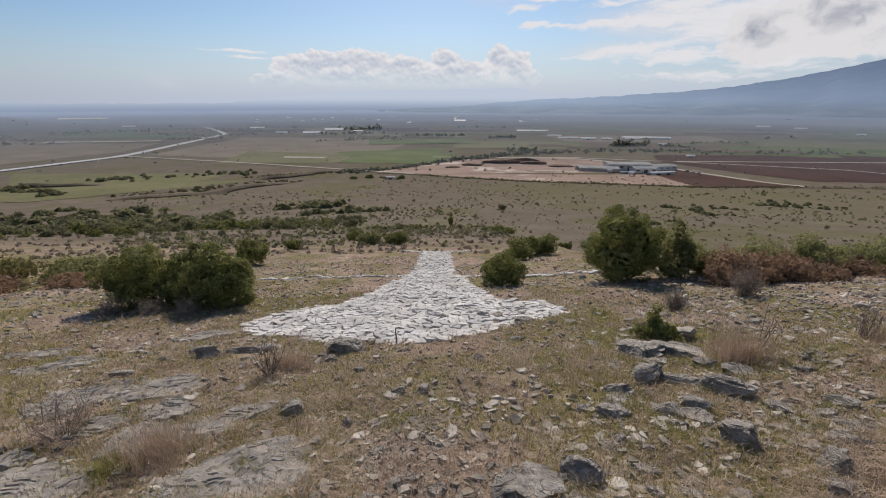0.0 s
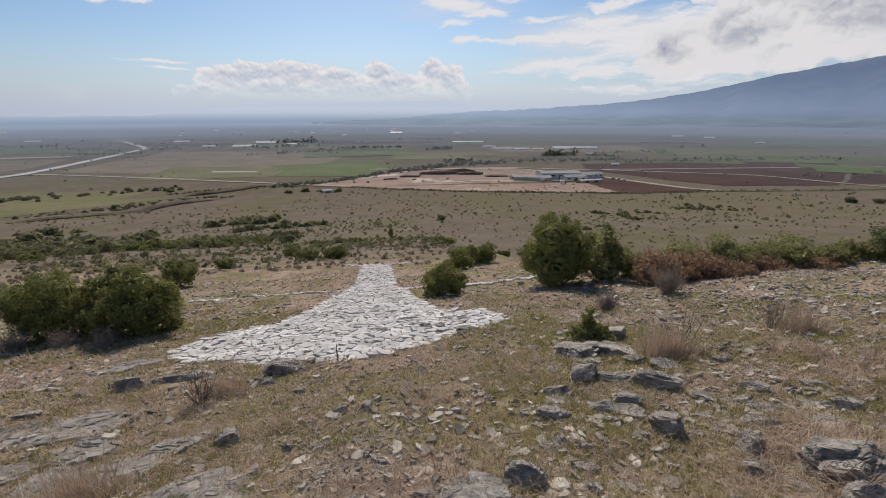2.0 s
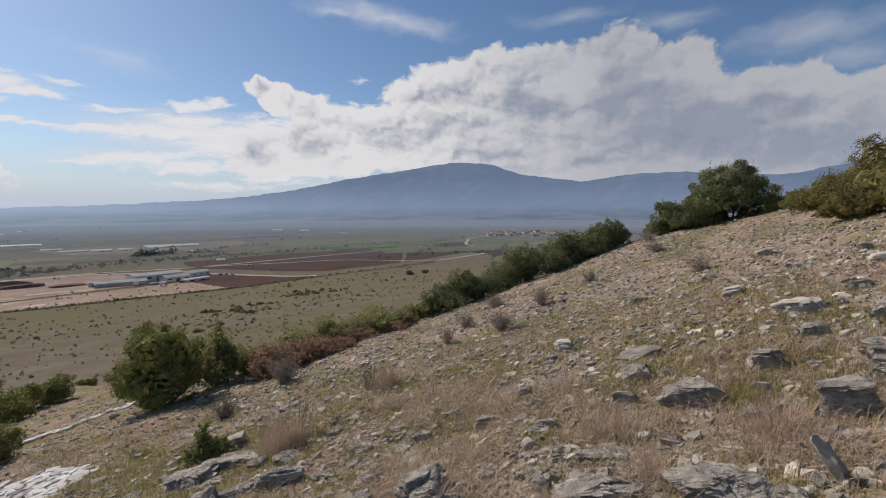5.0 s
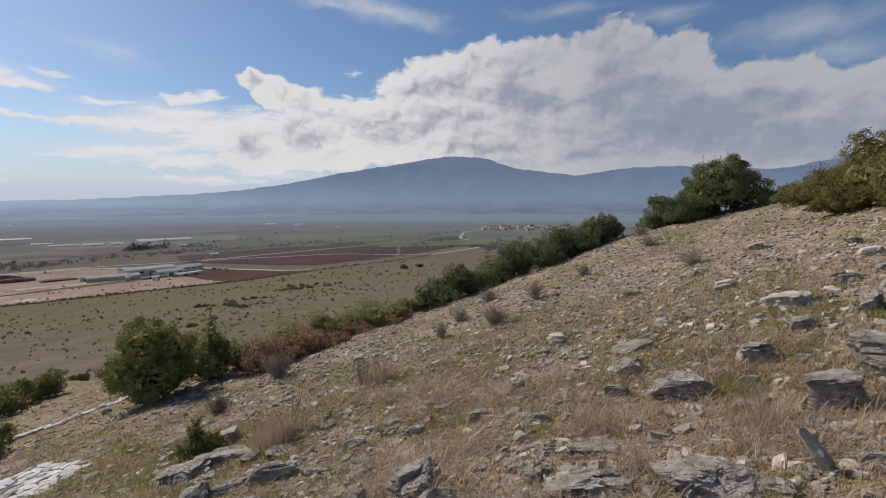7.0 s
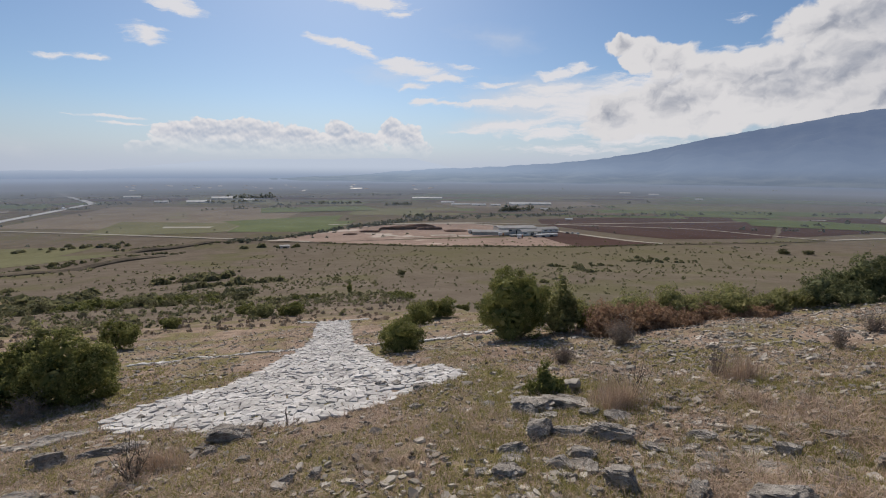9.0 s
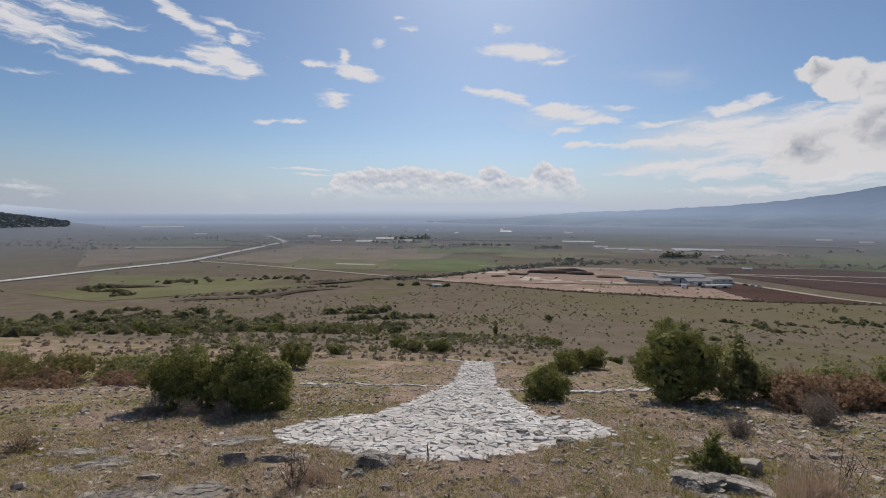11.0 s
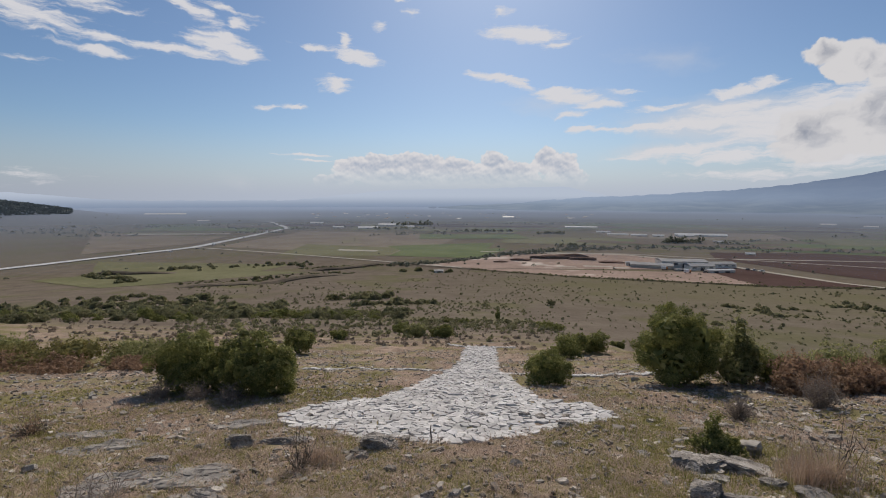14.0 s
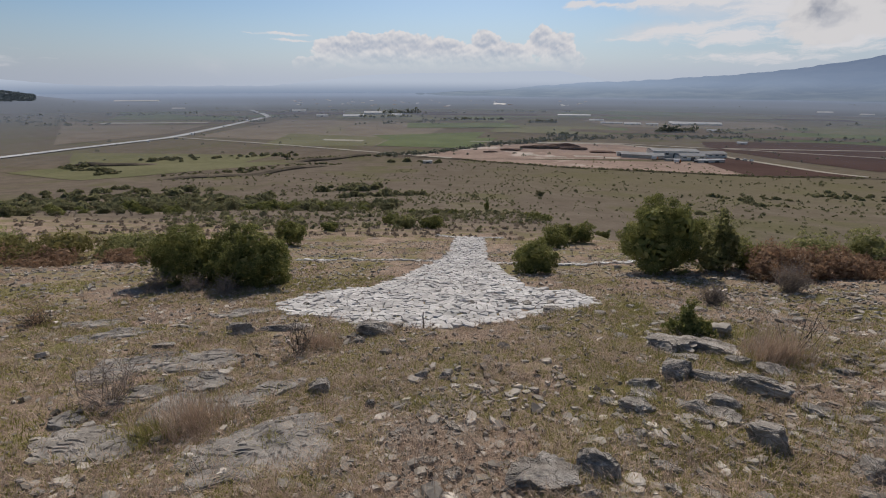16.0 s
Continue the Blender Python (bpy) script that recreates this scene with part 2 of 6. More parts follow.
bud_sun = calc(wt, "ADD", calc(wt, "MULTIPLY", billows(fine_sun, 0.7, 2.0), 0.65), calc(wt, "MULTIPLY", grain(wt, fine_sun, 0.9, 6.0, 0.55), 0.35))
row_d = calc(wt, "ADD", union(row), calc(wt, "MULTIPLY", calc(wt, "SUBTRACT", bud, 0.56), 1.3))
row_mask = calc(wt, "MULTIPLY", span(wt, row_d, 0.08, 0.24), span(wt, el, 1.2, 4.2, 0.0, 1.0))
row_light = calc(wt, "ADD", calc(wt, "SUBTRACT", 0.92, calc(wt, "MULTIPLY", span(wt, row_d, 0.15, 0.9), 0.62)), calc(wt, "MULTIPLY", calc(wt, "SUBTRACT", bud, bud_sun), 4.2), clamp=True)
row_col = blend(wt, row_light, (5.9, 6.7, 7.8), (9.8, 9.85, 9.85))
with_row = blend(wt, row_mask, with_streaks, row_col)
with_heaps = blend(wt, heap_mask, with_row, heap_col)
low = blend(wt, span(wt, el, 3.2, -0.4, 0.0, 0.85), with_heaps, blend(wt, span(wt, az, 40.0, 70.0), blend(wt, side, (6.1, 7.0, 8.3), (5.2, 5.9, 6.9)), (4.6, 5.3, 6.4)))
back = wt.nodes.new("ShaderNodeBackground")
put(back.inputs[0], low)
back.inputs[1].default_value = SKY_GAIN
put(wt.nodes.new("ShaderNodeOutputWorld").inputs[0], back.outputs[0])

# ---- materials ----
def surface(name, rough=0.9, spec=0.25):
    m = bpy.data.materials.new(name)
    m.use_nodes = True
    nt = m.node_tree
    b = nt.nodes["Principled BSDF"]
    b.inputs["Roughness"].default_value = rough
    b.inputs["Specular IOR Level"].default_value = spec
    return m, nt, b, nt.nodes.new("ShaderNodeNewGeometry")


def relief_of(nt, b, height, strength, distance):
    n = nt.nodes.new("ShaderNodeBump")
    n.inputs["Strength"].default_value, n.inputs["Distance"].default_value = strength, distance
    put(n.inputs["Height"], height)
    put(b.inputs["Normal"], n.outputs[0])


def mottled(name, dark, light, size, fine, rough=0.9, bump=0.4, depth=0.01, vary=0.0, each="island", spot=None, spec=0.04):
    """A surface between two colours at two scales (metres), with its relief; vary: how much piece differs from piece."""
    m, nt, b, g = surface(name, rough, spec)
    at = g.outputs["Position"]
    big = grain(nt, at, 1 / size, 5.0, 0.6)
    small = grain(nt, at, 1 / fine, 6.0, 0.65)
    col = blend(nt, span(nt, big, 0.32, 0.68), dark, light)
    col = blend(nt, 0.75, col, blend(nt, small, (0.45, 0.45, 0.45), (1.5, 1.5, 1.5)), "MULTIPLY")
    if spot:
        col = blend(nt, span(nt, grain(nt, at, 0.7 / size, 3.0, 0.5), 0.56, 0.7), col, spot)
    if vary:
        r = g.outputs["Random Per Island"]
        if each == "object":
            r = nt.nodes.new("ShaderNodeObjectInfo").outputs["Random"]
        k = span(nt, r, 0.0, 1.0, 1 - vary, 1 + vary, False)
        n = nt.nodes.new("ShaderNodeCombineXYZ")
        for s in n.inputs:
            put(s, k)
        col = blend(nt, 1.0, col, n.outputs[0], "MULTIPLY")
    put(b.inputs["Base Color"], col)
    relief_of(nt, b, small, bump, depth)
    return m


def leafy(name, dark, light, tip, through_light=0.25):
    """Small hard leaves, each of its own tone, that let some light through."""
    m, nt, b, g = surface(name, 0.65, 0.06)
    r = g.outputs["Random Per Island"]
    col = blend(nt, span(nt, r, 0.1, 0.8), dark, light)
    col = blend(nt, span(nt, r, 0.86, 0.95), col, tip)
    col = blend(nt, span(nt, grain(nt, g.outputs["Position"], 2.6, 3.0), 0.35, 0.65, 0.0, 0.5), col, light)
    put(b.inputs["Base Color"], col)
    t = nt.nodes.new("ShaderNodeBsdfTranslucent")
    put(t.inputs[0], col)
    mix = nt.nodes.new("ShaderNodeMixShader")
    mix.inputs[0].default_value = through_light
    put(mix.inputs[1], b.outputs[0])
    put(mix.inputs[2], t.outputs[0])
    put(nt.nodes["Material Output"].inputs[0], mix.outputs[0])
    return m


def layered_rock(name, dark, light, lichen, relief=0.9):
    """Grey limestone split in thin beds, with cracks and pale lichen."""
    m, nt, b, g = surface(name, 0.9, 0.12)
    at = nt.nodes.new("ShaderNodeTexCoord").outputs["Object"]
    beds = grain(nt, scaled(nt, at, (3.0, 3.0, 15.0)), 1.6, 7.0, 0.66, 0.8)
    big = grain(nt, at, 4.5, 6.0, 0.65)
    fine = grain(nt, at, 42.0, 6.0, 0.7)
    col = blend(nt, span(nt, calc(nt, "ADD", calc(nt, "MULTIPLY", big, 0.68), calc(nt, "MULTIPLY", beds, 0.32)), 0.38, 0.62), dark, light)
    col = blend(nt, 0.6, col, blend(nt, fine, (0.5, 0.5, 0.5), (1.5, 1.5, 1.5)), "MULTIPLY")
    col = blend(nt, span(nt, grain(nt, at, 13.0, 5.0, 0.7), 0.6, 0.72, 0.0, 0.7), col, lichen)
    split = calc(nt, "ABSOLUTE", calc(nt, "SUBTRACT", grain(nt, scaled(nt, at, (2.2, 2.2, 9.0)), 2.2, 4.0, 0.55, 0.6), 0.5))
    crack = span(nt, split, 0.0, 0.02)
    col = blend(nt, 1.0, col, blend(nt, crack, (0.80, 0.78, 0.76), (1.0, 1.0, 1.0)), "MULTIPLY")
    put(b.inputs["Base Color"], col)
    relief_of(nt, b, calc(nt, "ADD", calc(nt, "ADD", calc(nt, "MULTIPLY", beds, 1.1), calc(nt, "MULTIPLY", big, 0.8)), calc(nt, "ADD", fine, crack)), relief, 0.02)
    return m


# open ground: stony turf on the hill, olive pasture on the foot slope, olive-brown patches far off
GROUND, gt, gb, gg = surface("hill_and_plain_ground", 0.95, 0.0)
gp = gg.outputs["Position"]
g_sep = gt.nodes.new("ShaderNodeSeparateXYZ")
put(g_sep.inputs[0], gp)
patch = grain(gt, gp, 0.55, 6.0, 0.62)
turf = grain(gt, gp, 2.2, 7.0, 0.66)
blades = grain(gt, gp, 34.0, 7.0, 0.72)
grit = grain(gt, gp, 9.0, 6.0, 0.7)
hill_col = blend(gt, span(gt, turf, 0.34, 0.66), (0.232, 0.173, 0.129), (0.396, 0.299, 0.229))
hill_col = blend(gt, span(gt, patch, 0.44, 0.59, 0.0, 0.75), hill_col, (0.17, 0.162, 0.06))
hill_col = blend(gt, span(gt, grain(gt, gp, 1.3, 5.0, 0.6), 0.58, 0.68, 0.0, 0.75), hill_col, (0.25, 0.24, 0.22))
hill_col = blend(gt, 0.85, hill_col, blend(gt, blades, (0.35, 0.35, 0.35), (1.65, 1.65, 1.65)), "MULTIPLY")
wide = grain(gt, gp, 0.021, 5.0, 0.6)
fields = grain(gt, gp, 0.09, 6.0, 0.65)
speck = grain(gt, gp, 0.6, 6.0, 0.75)
plain_col = blend(gt, span(gt, fields, 0.3, 0.7), (0.138, 0.113, 0.088), (0.186, 0.155, 0.120))
plain_col = blend(gt, span(gt, wide, 0.5, 0.64, 0.0, 0.75), plain_col, (0.138, 0.130, 0.070))
olive = vec(gt, "DISTANCE", gp, (150.0, 300.0, -55.0))
plain_col = blend(gt, span(gt, calc(gt, "ADD", olive, calc(gt, "MULTIPLY", fields, 90.0)), 90.0, 260.0, 0.6, 0.0), plain_col, (0.152, 0.136, 0.082))
plain_col = blend(gt, 0.8, plain_col, blend(gt, speck, (0.5, 0.5, 0.5), (1.5, 1.5, 1.5)), "MULTIPLY")
# patches blend to one olive-brown between 430 and 760 m out
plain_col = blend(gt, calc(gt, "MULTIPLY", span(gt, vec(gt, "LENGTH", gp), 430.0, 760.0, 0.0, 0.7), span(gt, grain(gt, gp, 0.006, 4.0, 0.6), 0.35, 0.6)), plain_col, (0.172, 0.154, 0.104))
down = calc(gt, "ADD", g_sep.outputs[2], calc(gt, "MULTIPLY", calc(gt, "SUBTRACT", fields, 0.5), 10.0))
g_col = blend(gt, calc(gt, "MAXIMUM", span(gt, down, -4.0, -11.0), span(gt, vec(gt, "LENGTH", gp), 60.0, 180.0)), hill_col, plain_col)
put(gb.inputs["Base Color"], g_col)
relief_of(gt, gb, calc(gt, "ADD", blades, calc(gt, "MULTIPLY", grit, 1.5)), 0.7, 0.03)

ROCK = layered_rock("grey_layered_limestone", (0.22, 0.195, 0.165), (0.50, 0.452, 0.39), (0.61, 0.56, 0.49))
BEDROCK = layered_rock("smooth_grey_bedrock", (0.205, 0.186, 0.162), (0.335, 0.306, 0.268), (0.42, 0.385, 0.335), 0.4)
LOOSE = mottled("pale_loose_limestone", (0.25, 0.223, 0.187), (0.42, 0.38, 0.325), 0.3, 0.03, 0.9, 0.5, 0.006, 0.4, "object")
GRAVEL = mottled("limestone_chips", (0.25, 0.22, 0.182), (0.45, 0.405, 0.342), 0.4, 0.02, 0.9, 0.4, 0.004, 0.5)
WHITEWASH = mottled("whitewashed_stone", (0.45, 0.425, 0.395), (0.62, 0.595, 0.56), 0.5, 0.04, 0.85, 0.5, 0.006, 0.16, "object", (0.40, 0.385, 0.355))
WHITEWASH_FAR = mottled("whitewashed_rubble", (0.45, 0.425, 0.395), (0.62, 0.595, 0.56), 0.5, 0.04, 0.85, 0.5, 0.006, 0.2)
STRAW = leafy("dry_straw", (0.33, 0.24, 0.172), (0.545, 0.413, 0.306), (0.65, 0.533, 0.418), 0.25)
TURF = leafy("winter_green_grass", (0.195, 0.185, 0.056), (0.365, 0.325, 0.12), (0.50, 0.42, 0.22), 0.4)
OAK = leafy("evergreen_oak_leaves", (0.105, 0.125, 0.042), (0.285, 0.285, 0.098), (0.45, 0.41, 0.17), 0.34)
# the same oak, with the shade of its far-from-sun side in the leaf colour
OAK_SHADED = leafy("shaded_oak_leaves", (0.10, 0.12, 0.06), (0.22, 0.23, 0.11), (0.34, 0.33, 0.18), 0.34)
OAK_PALE = leafy("pale_oak_leaves", (0.16, 0.17, 0.07), (0.335, 0.325, 0.145), (0.46, 0.42, 0.24), 0.5)
JUNIPER = leafy("yellow_green_juniper", (0.115, 0.108, 0.04), (0.25, 0.22, 0.085), (0.33, 0.28, 0.13), 0.4)
RUSSET = leafy("dry_russet_leaves", (0.23, 0.147, 0.094), (0.39, 0.26, 0.168), (0.49, 0.36, 0.25), 0.4)
DRYBUSH = leafy("dry_brown_twiggery", (0.21, 0.168, 0.128), (0.35, 0.285, 0.22), (0.43, 0.36, 0.28), 0.35)
FAR_LEAF = leafy("far_tree_leaves", (0.10, 0.112, 0.086), (0.165, 0.175, 0.128), (0.20, 0.195, 0.145), 0.35)
SCRUB = leafy("far_scrub", (0.125, 0.128, 0.068), (0.255, 0.245, 0.13), (0.34, 0.28, 0.18), 0.4)
# haze before the far hill is put into these bluish, low-contrast needle tones
PINE = leafy("hazed_pine_needles", (0.11, 0.135, 0.14), (0.145, 0.172, 0.175), (0.16, 0.185, 0.185), 0.2)
TWIG = mottled("dry_grey_brown_twigs", (0.23, 0.188, 0.158), (0.37, 0.31, 0.265), 0.2, 0.02, 0.95, 0.5, 0.003)
BARK = mottled("grey_brown_bark", (0.09, 0.075, 0.06), (0.19, 0.165, 0.14), 0.2, 0.02, 0.95, 0.6, 0.006)
ROADWAY = mottled("pale_asphalt", (0.52, 0.51, 0.49), (0.62, 0.61, 0.58), 30, 3, 0.9, 0.1)
TRACK = mottled("pale_gravel_track", (0.36, 0.32, 0.26), (0.46, 0.42, 0.35), 12, 1.5, 0.95, 0.1)
RED_EARTH = mottled("bare_red_earth", (0.265, 0.19, 0.148), (0.335, 0.245, 0.195), 26, 4, 0.95, 0.3, 0.2, 0, "island", (0.52, 0.44, 0.37))
SPOIL = mottled("dark_red_spoil", (0.12, 0.075, 0.055), (0.2, 0.125, 0.095), 9, 2, 0.95, 0.5, 0.2)
PLOUGH = mottled("ploughed_brown_soil", (0.064, 0.034, 0.027), (0.084, 0.047, 0.038), 50, 3, 0.95, 0.5, 0.2)
PASTURE = mottled("dry_brown_pasture", (0.185, 0.148, 0.108), (0.235, 0.192, 0.142), 45, 4, 0.95, 0.3, 0.15, 0, "island", (0.20, 0.178, 0.112))
PLOUGH_PALE = mottled("dry_ploughed_soil", (0.115, 0.086, 0.06), (0.15, 0.115, 0.08), 40, 3, 0.95, 0.4, 0.2)
WHEAT = mottled("young_green_wheat", (0.095, 0.125, 0.042), (0.135, 0.16, 0.062), 45, 4, 0.9, 0.2, 0.1)
MEADOW = mottled("olive_meadow", (0.14, 0.138, 0.066), (0.175, 0.165, 0.086), 40, 4, 0.9, 0.2, 0.1)
WALL = mottled("pale_grey_plaster", (0.70, 0.66, 0.59), (0.80, 0.755, 0.68), 9, 0.8, 0.8, 0.1)
ROOF = mottled("weathered_metal_roof", (0.27, 0.265, 0.255), (0.36, 0.35, 0.335), 7, 0.9, 0.6, 0.1)
WHITE_ROOF = mottled("white_sheet_roof", (0.44, 0.435, 0.42), (0.56, 0.55, 0.535), 9, 0.9, 0.5, 0.1)
BANK = mottled("bare_brown_bank", (0.085, 0.07, 0.052), (0.135, 0.11, 0.08), 7, 1.5, 0.95, 0.5, 0.2)
WALL_GREY = mottled("grey_block_wall", (0.42, 0.385, 0.335), (0.52, 0.48, 0.42), 7, 0.8, 0.9, 0.1)
TILE_ROOF = mottled("faded_red_tiles", (0.26, 0.195, 0.165), (0.36, 0.28, 0.24), 6, 0.8, 0.85, 0.2)
DARK = mottled("dark_opening", (0.05, 0.05, 0.055), (0.09, 0.09, 0.095), 3, 0.5, 0.5, 0.1)
RUBBER = mottled("black_rubber", (0.02, 0.02, 0.02), (0.04, 0.04, 0.04), 1, 0.1, 0.8, 0.1)
CAR_WHITE = mottled("white_car_paint", (0.7, 0.7, 0.7), (0.8, 0.8, 0.8), 2, 0.4, 0.3, 0.02, 0.001, 0, "island", None, 0.5)
CAR_DARK = mottled("dark_car_paint", (0.05, 0.05, 0.055), (0.09, 0.09, 0.1), 2, 0.4, 0.3, 0.02, 0.001, 0, "island", None, 0.5)
CAR_ORANGE = mottled("orange_machine_paint", (0.42, 0.16, 0.05), (0.5, 0.2, 0.07), 2, 0.4, 0.5, 0.02, 0.001, 0, "island", None, 0.5)
GLASS = mottled("dark_car_glass", (0.02, 0.025, 0.03), (0.05, 0.055, 0.06), 2, 0.4, 0.08, 0.0, 0.001, 0, "island", None, 0.6)


def haze_painted(name, soil_dark, soil_light, air, high_air, foot, top, z0, z1, size, sun_air=None, sun_high=None, clear_foot=0.35):
    """A far backdrop: its own soil and scrub, with haze painted over it as emission by height."""
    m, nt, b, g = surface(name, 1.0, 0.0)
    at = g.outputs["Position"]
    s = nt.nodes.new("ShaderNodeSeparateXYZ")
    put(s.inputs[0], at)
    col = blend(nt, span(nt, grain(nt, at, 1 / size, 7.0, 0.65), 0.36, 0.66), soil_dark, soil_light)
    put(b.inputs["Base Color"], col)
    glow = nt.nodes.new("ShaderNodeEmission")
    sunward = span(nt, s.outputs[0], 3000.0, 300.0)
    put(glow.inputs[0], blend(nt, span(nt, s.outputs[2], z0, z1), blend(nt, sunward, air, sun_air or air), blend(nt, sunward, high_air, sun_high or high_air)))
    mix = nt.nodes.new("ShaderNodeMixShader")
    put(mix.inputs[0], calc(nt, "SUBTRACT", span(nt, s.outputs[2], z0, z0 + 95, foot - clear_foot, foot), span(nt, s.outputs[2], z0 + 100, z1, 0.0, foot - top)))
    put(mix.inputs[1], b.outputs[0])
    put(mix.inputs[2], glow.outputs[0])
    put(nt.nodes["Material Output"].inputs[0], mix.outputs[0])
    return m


# air colours are painted haze that glows, paler towards the sun
MOUNTAIN = haze_painted("hazy_mountain", (0.03, 0.04, 0.03), (0.15, 0.155, 0.125), (0.195, 0.26, 0.37), (0.15, 0.207, 0.325), 0.88, 0.78, -60, 330, 240, (0.36, 0.46, 0.60), (0.33, 0.43, 0.57))
FAR_RANGE = haze_painted("faint_far_range", (0.1, 0.1, 0.1), (0.12, 0.12, 0.12), (0.25, 0.32, 0.43), (0.49, 0.565, 0.66), 0.985, 0.985, -66, 60, 500, None, None, 0.0)

# painted haze: cover and tint of a sheet set by distance, paler sunward
AIR = bpy.data.materials.new("painted_haze_sheet")
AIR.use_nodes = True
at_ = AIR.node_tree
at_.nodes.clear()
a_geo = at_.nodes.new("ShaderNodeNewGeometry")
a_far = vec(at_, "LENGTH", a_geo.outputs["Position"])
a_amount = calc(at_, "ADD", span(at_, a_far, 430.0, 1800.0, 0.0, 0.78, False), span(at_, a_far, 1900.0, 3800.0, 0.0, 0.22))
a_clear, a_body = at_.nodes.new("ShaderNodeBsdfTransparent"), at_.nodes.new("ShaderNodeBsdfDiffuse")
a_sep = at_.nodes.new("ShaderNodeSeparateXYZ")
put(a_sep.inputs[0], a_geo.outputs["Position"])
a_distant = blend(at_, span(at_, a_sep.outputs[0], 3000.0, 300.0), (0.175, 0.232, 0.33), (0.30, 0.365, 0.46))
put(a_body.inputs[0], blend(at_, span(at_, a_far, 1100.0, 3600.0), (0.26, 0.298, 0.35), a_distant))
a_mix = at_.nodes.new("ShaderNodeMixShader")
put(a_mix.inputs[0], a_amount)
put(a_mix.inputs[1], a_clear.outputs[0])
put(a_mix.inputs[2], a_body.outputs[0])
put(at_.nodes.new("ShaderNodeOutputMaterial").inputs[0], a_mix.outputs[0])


# ---- shape of the land ----
def ease(a, b, x):
    q = np.clip((x - a) / (b - a), 0, 1)
    return q * q * (3 - 2 * q)


def lattice(x, y, seed):
    """Smooth value noise in -1..1 on a unit lattice."""
    xi, yi = np.floor(x), np.floor(y)
    fx, fy = x - xi, y - yi
    fx, fy = fx * fx * (3 - 2 * fx), fy * fy * (3 - 2 * fy)

    def at(i, j):
        s = np.sin((xi + i) * 127.1 + (yi + j) * 311.7 + seed * 74.7) * 43758.5453
        return (s - np.floor(s)) * 2 - 1
    return (at(0, 0) * (1 - fx) + at(1, 0) * fx) * (1 - fy) + (at(0, 1) * (1 - fx) + at(1, 1) * fx) * fy


FALL_AT = np.array([-60, -30, 0, 35, 60, 100, 150, 200, 300, 400, 460, 600])
FALL_Z = np.array([12, 7, 0, -8.75, -14.6, -23.5, -33, -41, -52, -58.8, -60, -60])
FU = np.arange(-60, 700, 1.0)
FZ = np.convolve(np.interp(FU, FALL_AT, FALL_Z), np.ones(21) / 21, "same")
FZ = np.interp(FU, FU[10:-10], FZ[10:-10])
FZ = FZ - np.interp(0, FU, FZ)


def dip(x, y, ax, ay, bx, by, wide, deep):
    """A gully from a to b."""
    k = np.clip(((x - ax) * (bx - ax) + (y - ay) * (by - ay)) / ((bx - ax) ** 2 + (by - ay) ** 2), 0, 1)
    d2 = (x - ax - k * (bx - ax)) ** 2 + (y - ay - k * (by - ay)) ** 2
    return -deep * np.exp(-d2 / (2 * wide ** 2))


def land(x, y):
    """Height of the ground: a hillside that falls away ahead, a foot slope and a wide plain."""
    r = np.hypot(x, y)
    u = y + (np.sqrt(y * y + 0.36 * x * x) - y) * ease(40, 150, r) * ease(-50, 100, y)
    z = np.interp(u, FU, FZ)
    xr = np.clip(x, -30, 26)
    z = z + (0.06 * xr + 0.0018 * np.clip(xr - 5, 0, 30) ** 2) * np.clip(1 - y / 20, 0, 1.3)
    z = z + 0.35 * np.exp(-((x - 22) ** 2 / 50 + (y - 6) ** 2 / 10))
    brow = y - 10.4 + 0.1 * np.clip(x - 16, 0, 14) ** 2
    near = 1 - ease(60, 200, r)
    z = z - (2 * ease(0, 5, brow) + 3 * ease(0, 16, brow)) * ease(7, 13, x) * near - 5 * ease(24, 55, x) * near
    z = z + 69 * np.exp(-((x + 1533) ** 2 + (y - 1122) ** 2) / (2 * 250 ** 2))
    z = z + dip(x, y, -195, 272, -150, 310, 11, 2) + dip(x, y, -150, 310, -112, 387, 11, 2)
    bumps = 0.09 * lattice(x / 2.3, y / 2.3, 1) + 0.045 * lattice(x / 0.75, y / 0.75, 2) + 0.018 * lattice(x / 0.24, y / 0.24, 3)
    bumps0 = 0.09 * lattice(0.0, 0.0, 1) + 0.045 * lattice(0.0, 0.0, 2) + 0.018 * lattice(0.0, 0.0, 3)
    return z + (bumps - bumps0 * np.exp(-r * r / 9)) * (1 - ease(40, 120, r)) + 0.7 * lattice(x / 26, y / 26, 4) * ease(35, 90, r) * (1 - ease(200, 330, r))


def ground_z(x, y):
    return float(land(np.float64(x), np.float64(y)))


def fast_mesh(name, verts, faces, smooth=False):
    """A mesh from arrays; all faces have the same number of corners."""
    me = bpy.data.meshes.new(name)
    faces = np.asarray(faces, dtype=np.int32)
    me.vertices.add(len(verts))
    me.vertices.foreach_set("co", np.asarray(verts, dtype=np.float32).ravel())
    me.loops.add(faces.size)
    me.loops.foreach_set("vertex_index", faces.ravel())
    me.polygons.add(len(faces))
    me.polygons.foreach_set("loop_start", np.arange(len(faces), dtype=np.int32) * faces.shape[1])
    me.polygons.foreach_set("use_smooth", np.full(len(faces), smooth, dtype=bool))
    me.update(calc_edges=True)
    return me


def solid(name, me, mat, parent=None, label=""):
    me.materials.clear()
    me.materials.append(mat)
    ob = new(name, me)
    ob.parent = parent
    return tagged(ob, label)


def part(name, bm, mat, parent, label=""):
    me = bpy.data.meshes.new(name)
    bm.to_mesh(me)
    bm.free()
    return solid(name, me, mat, parent, label)


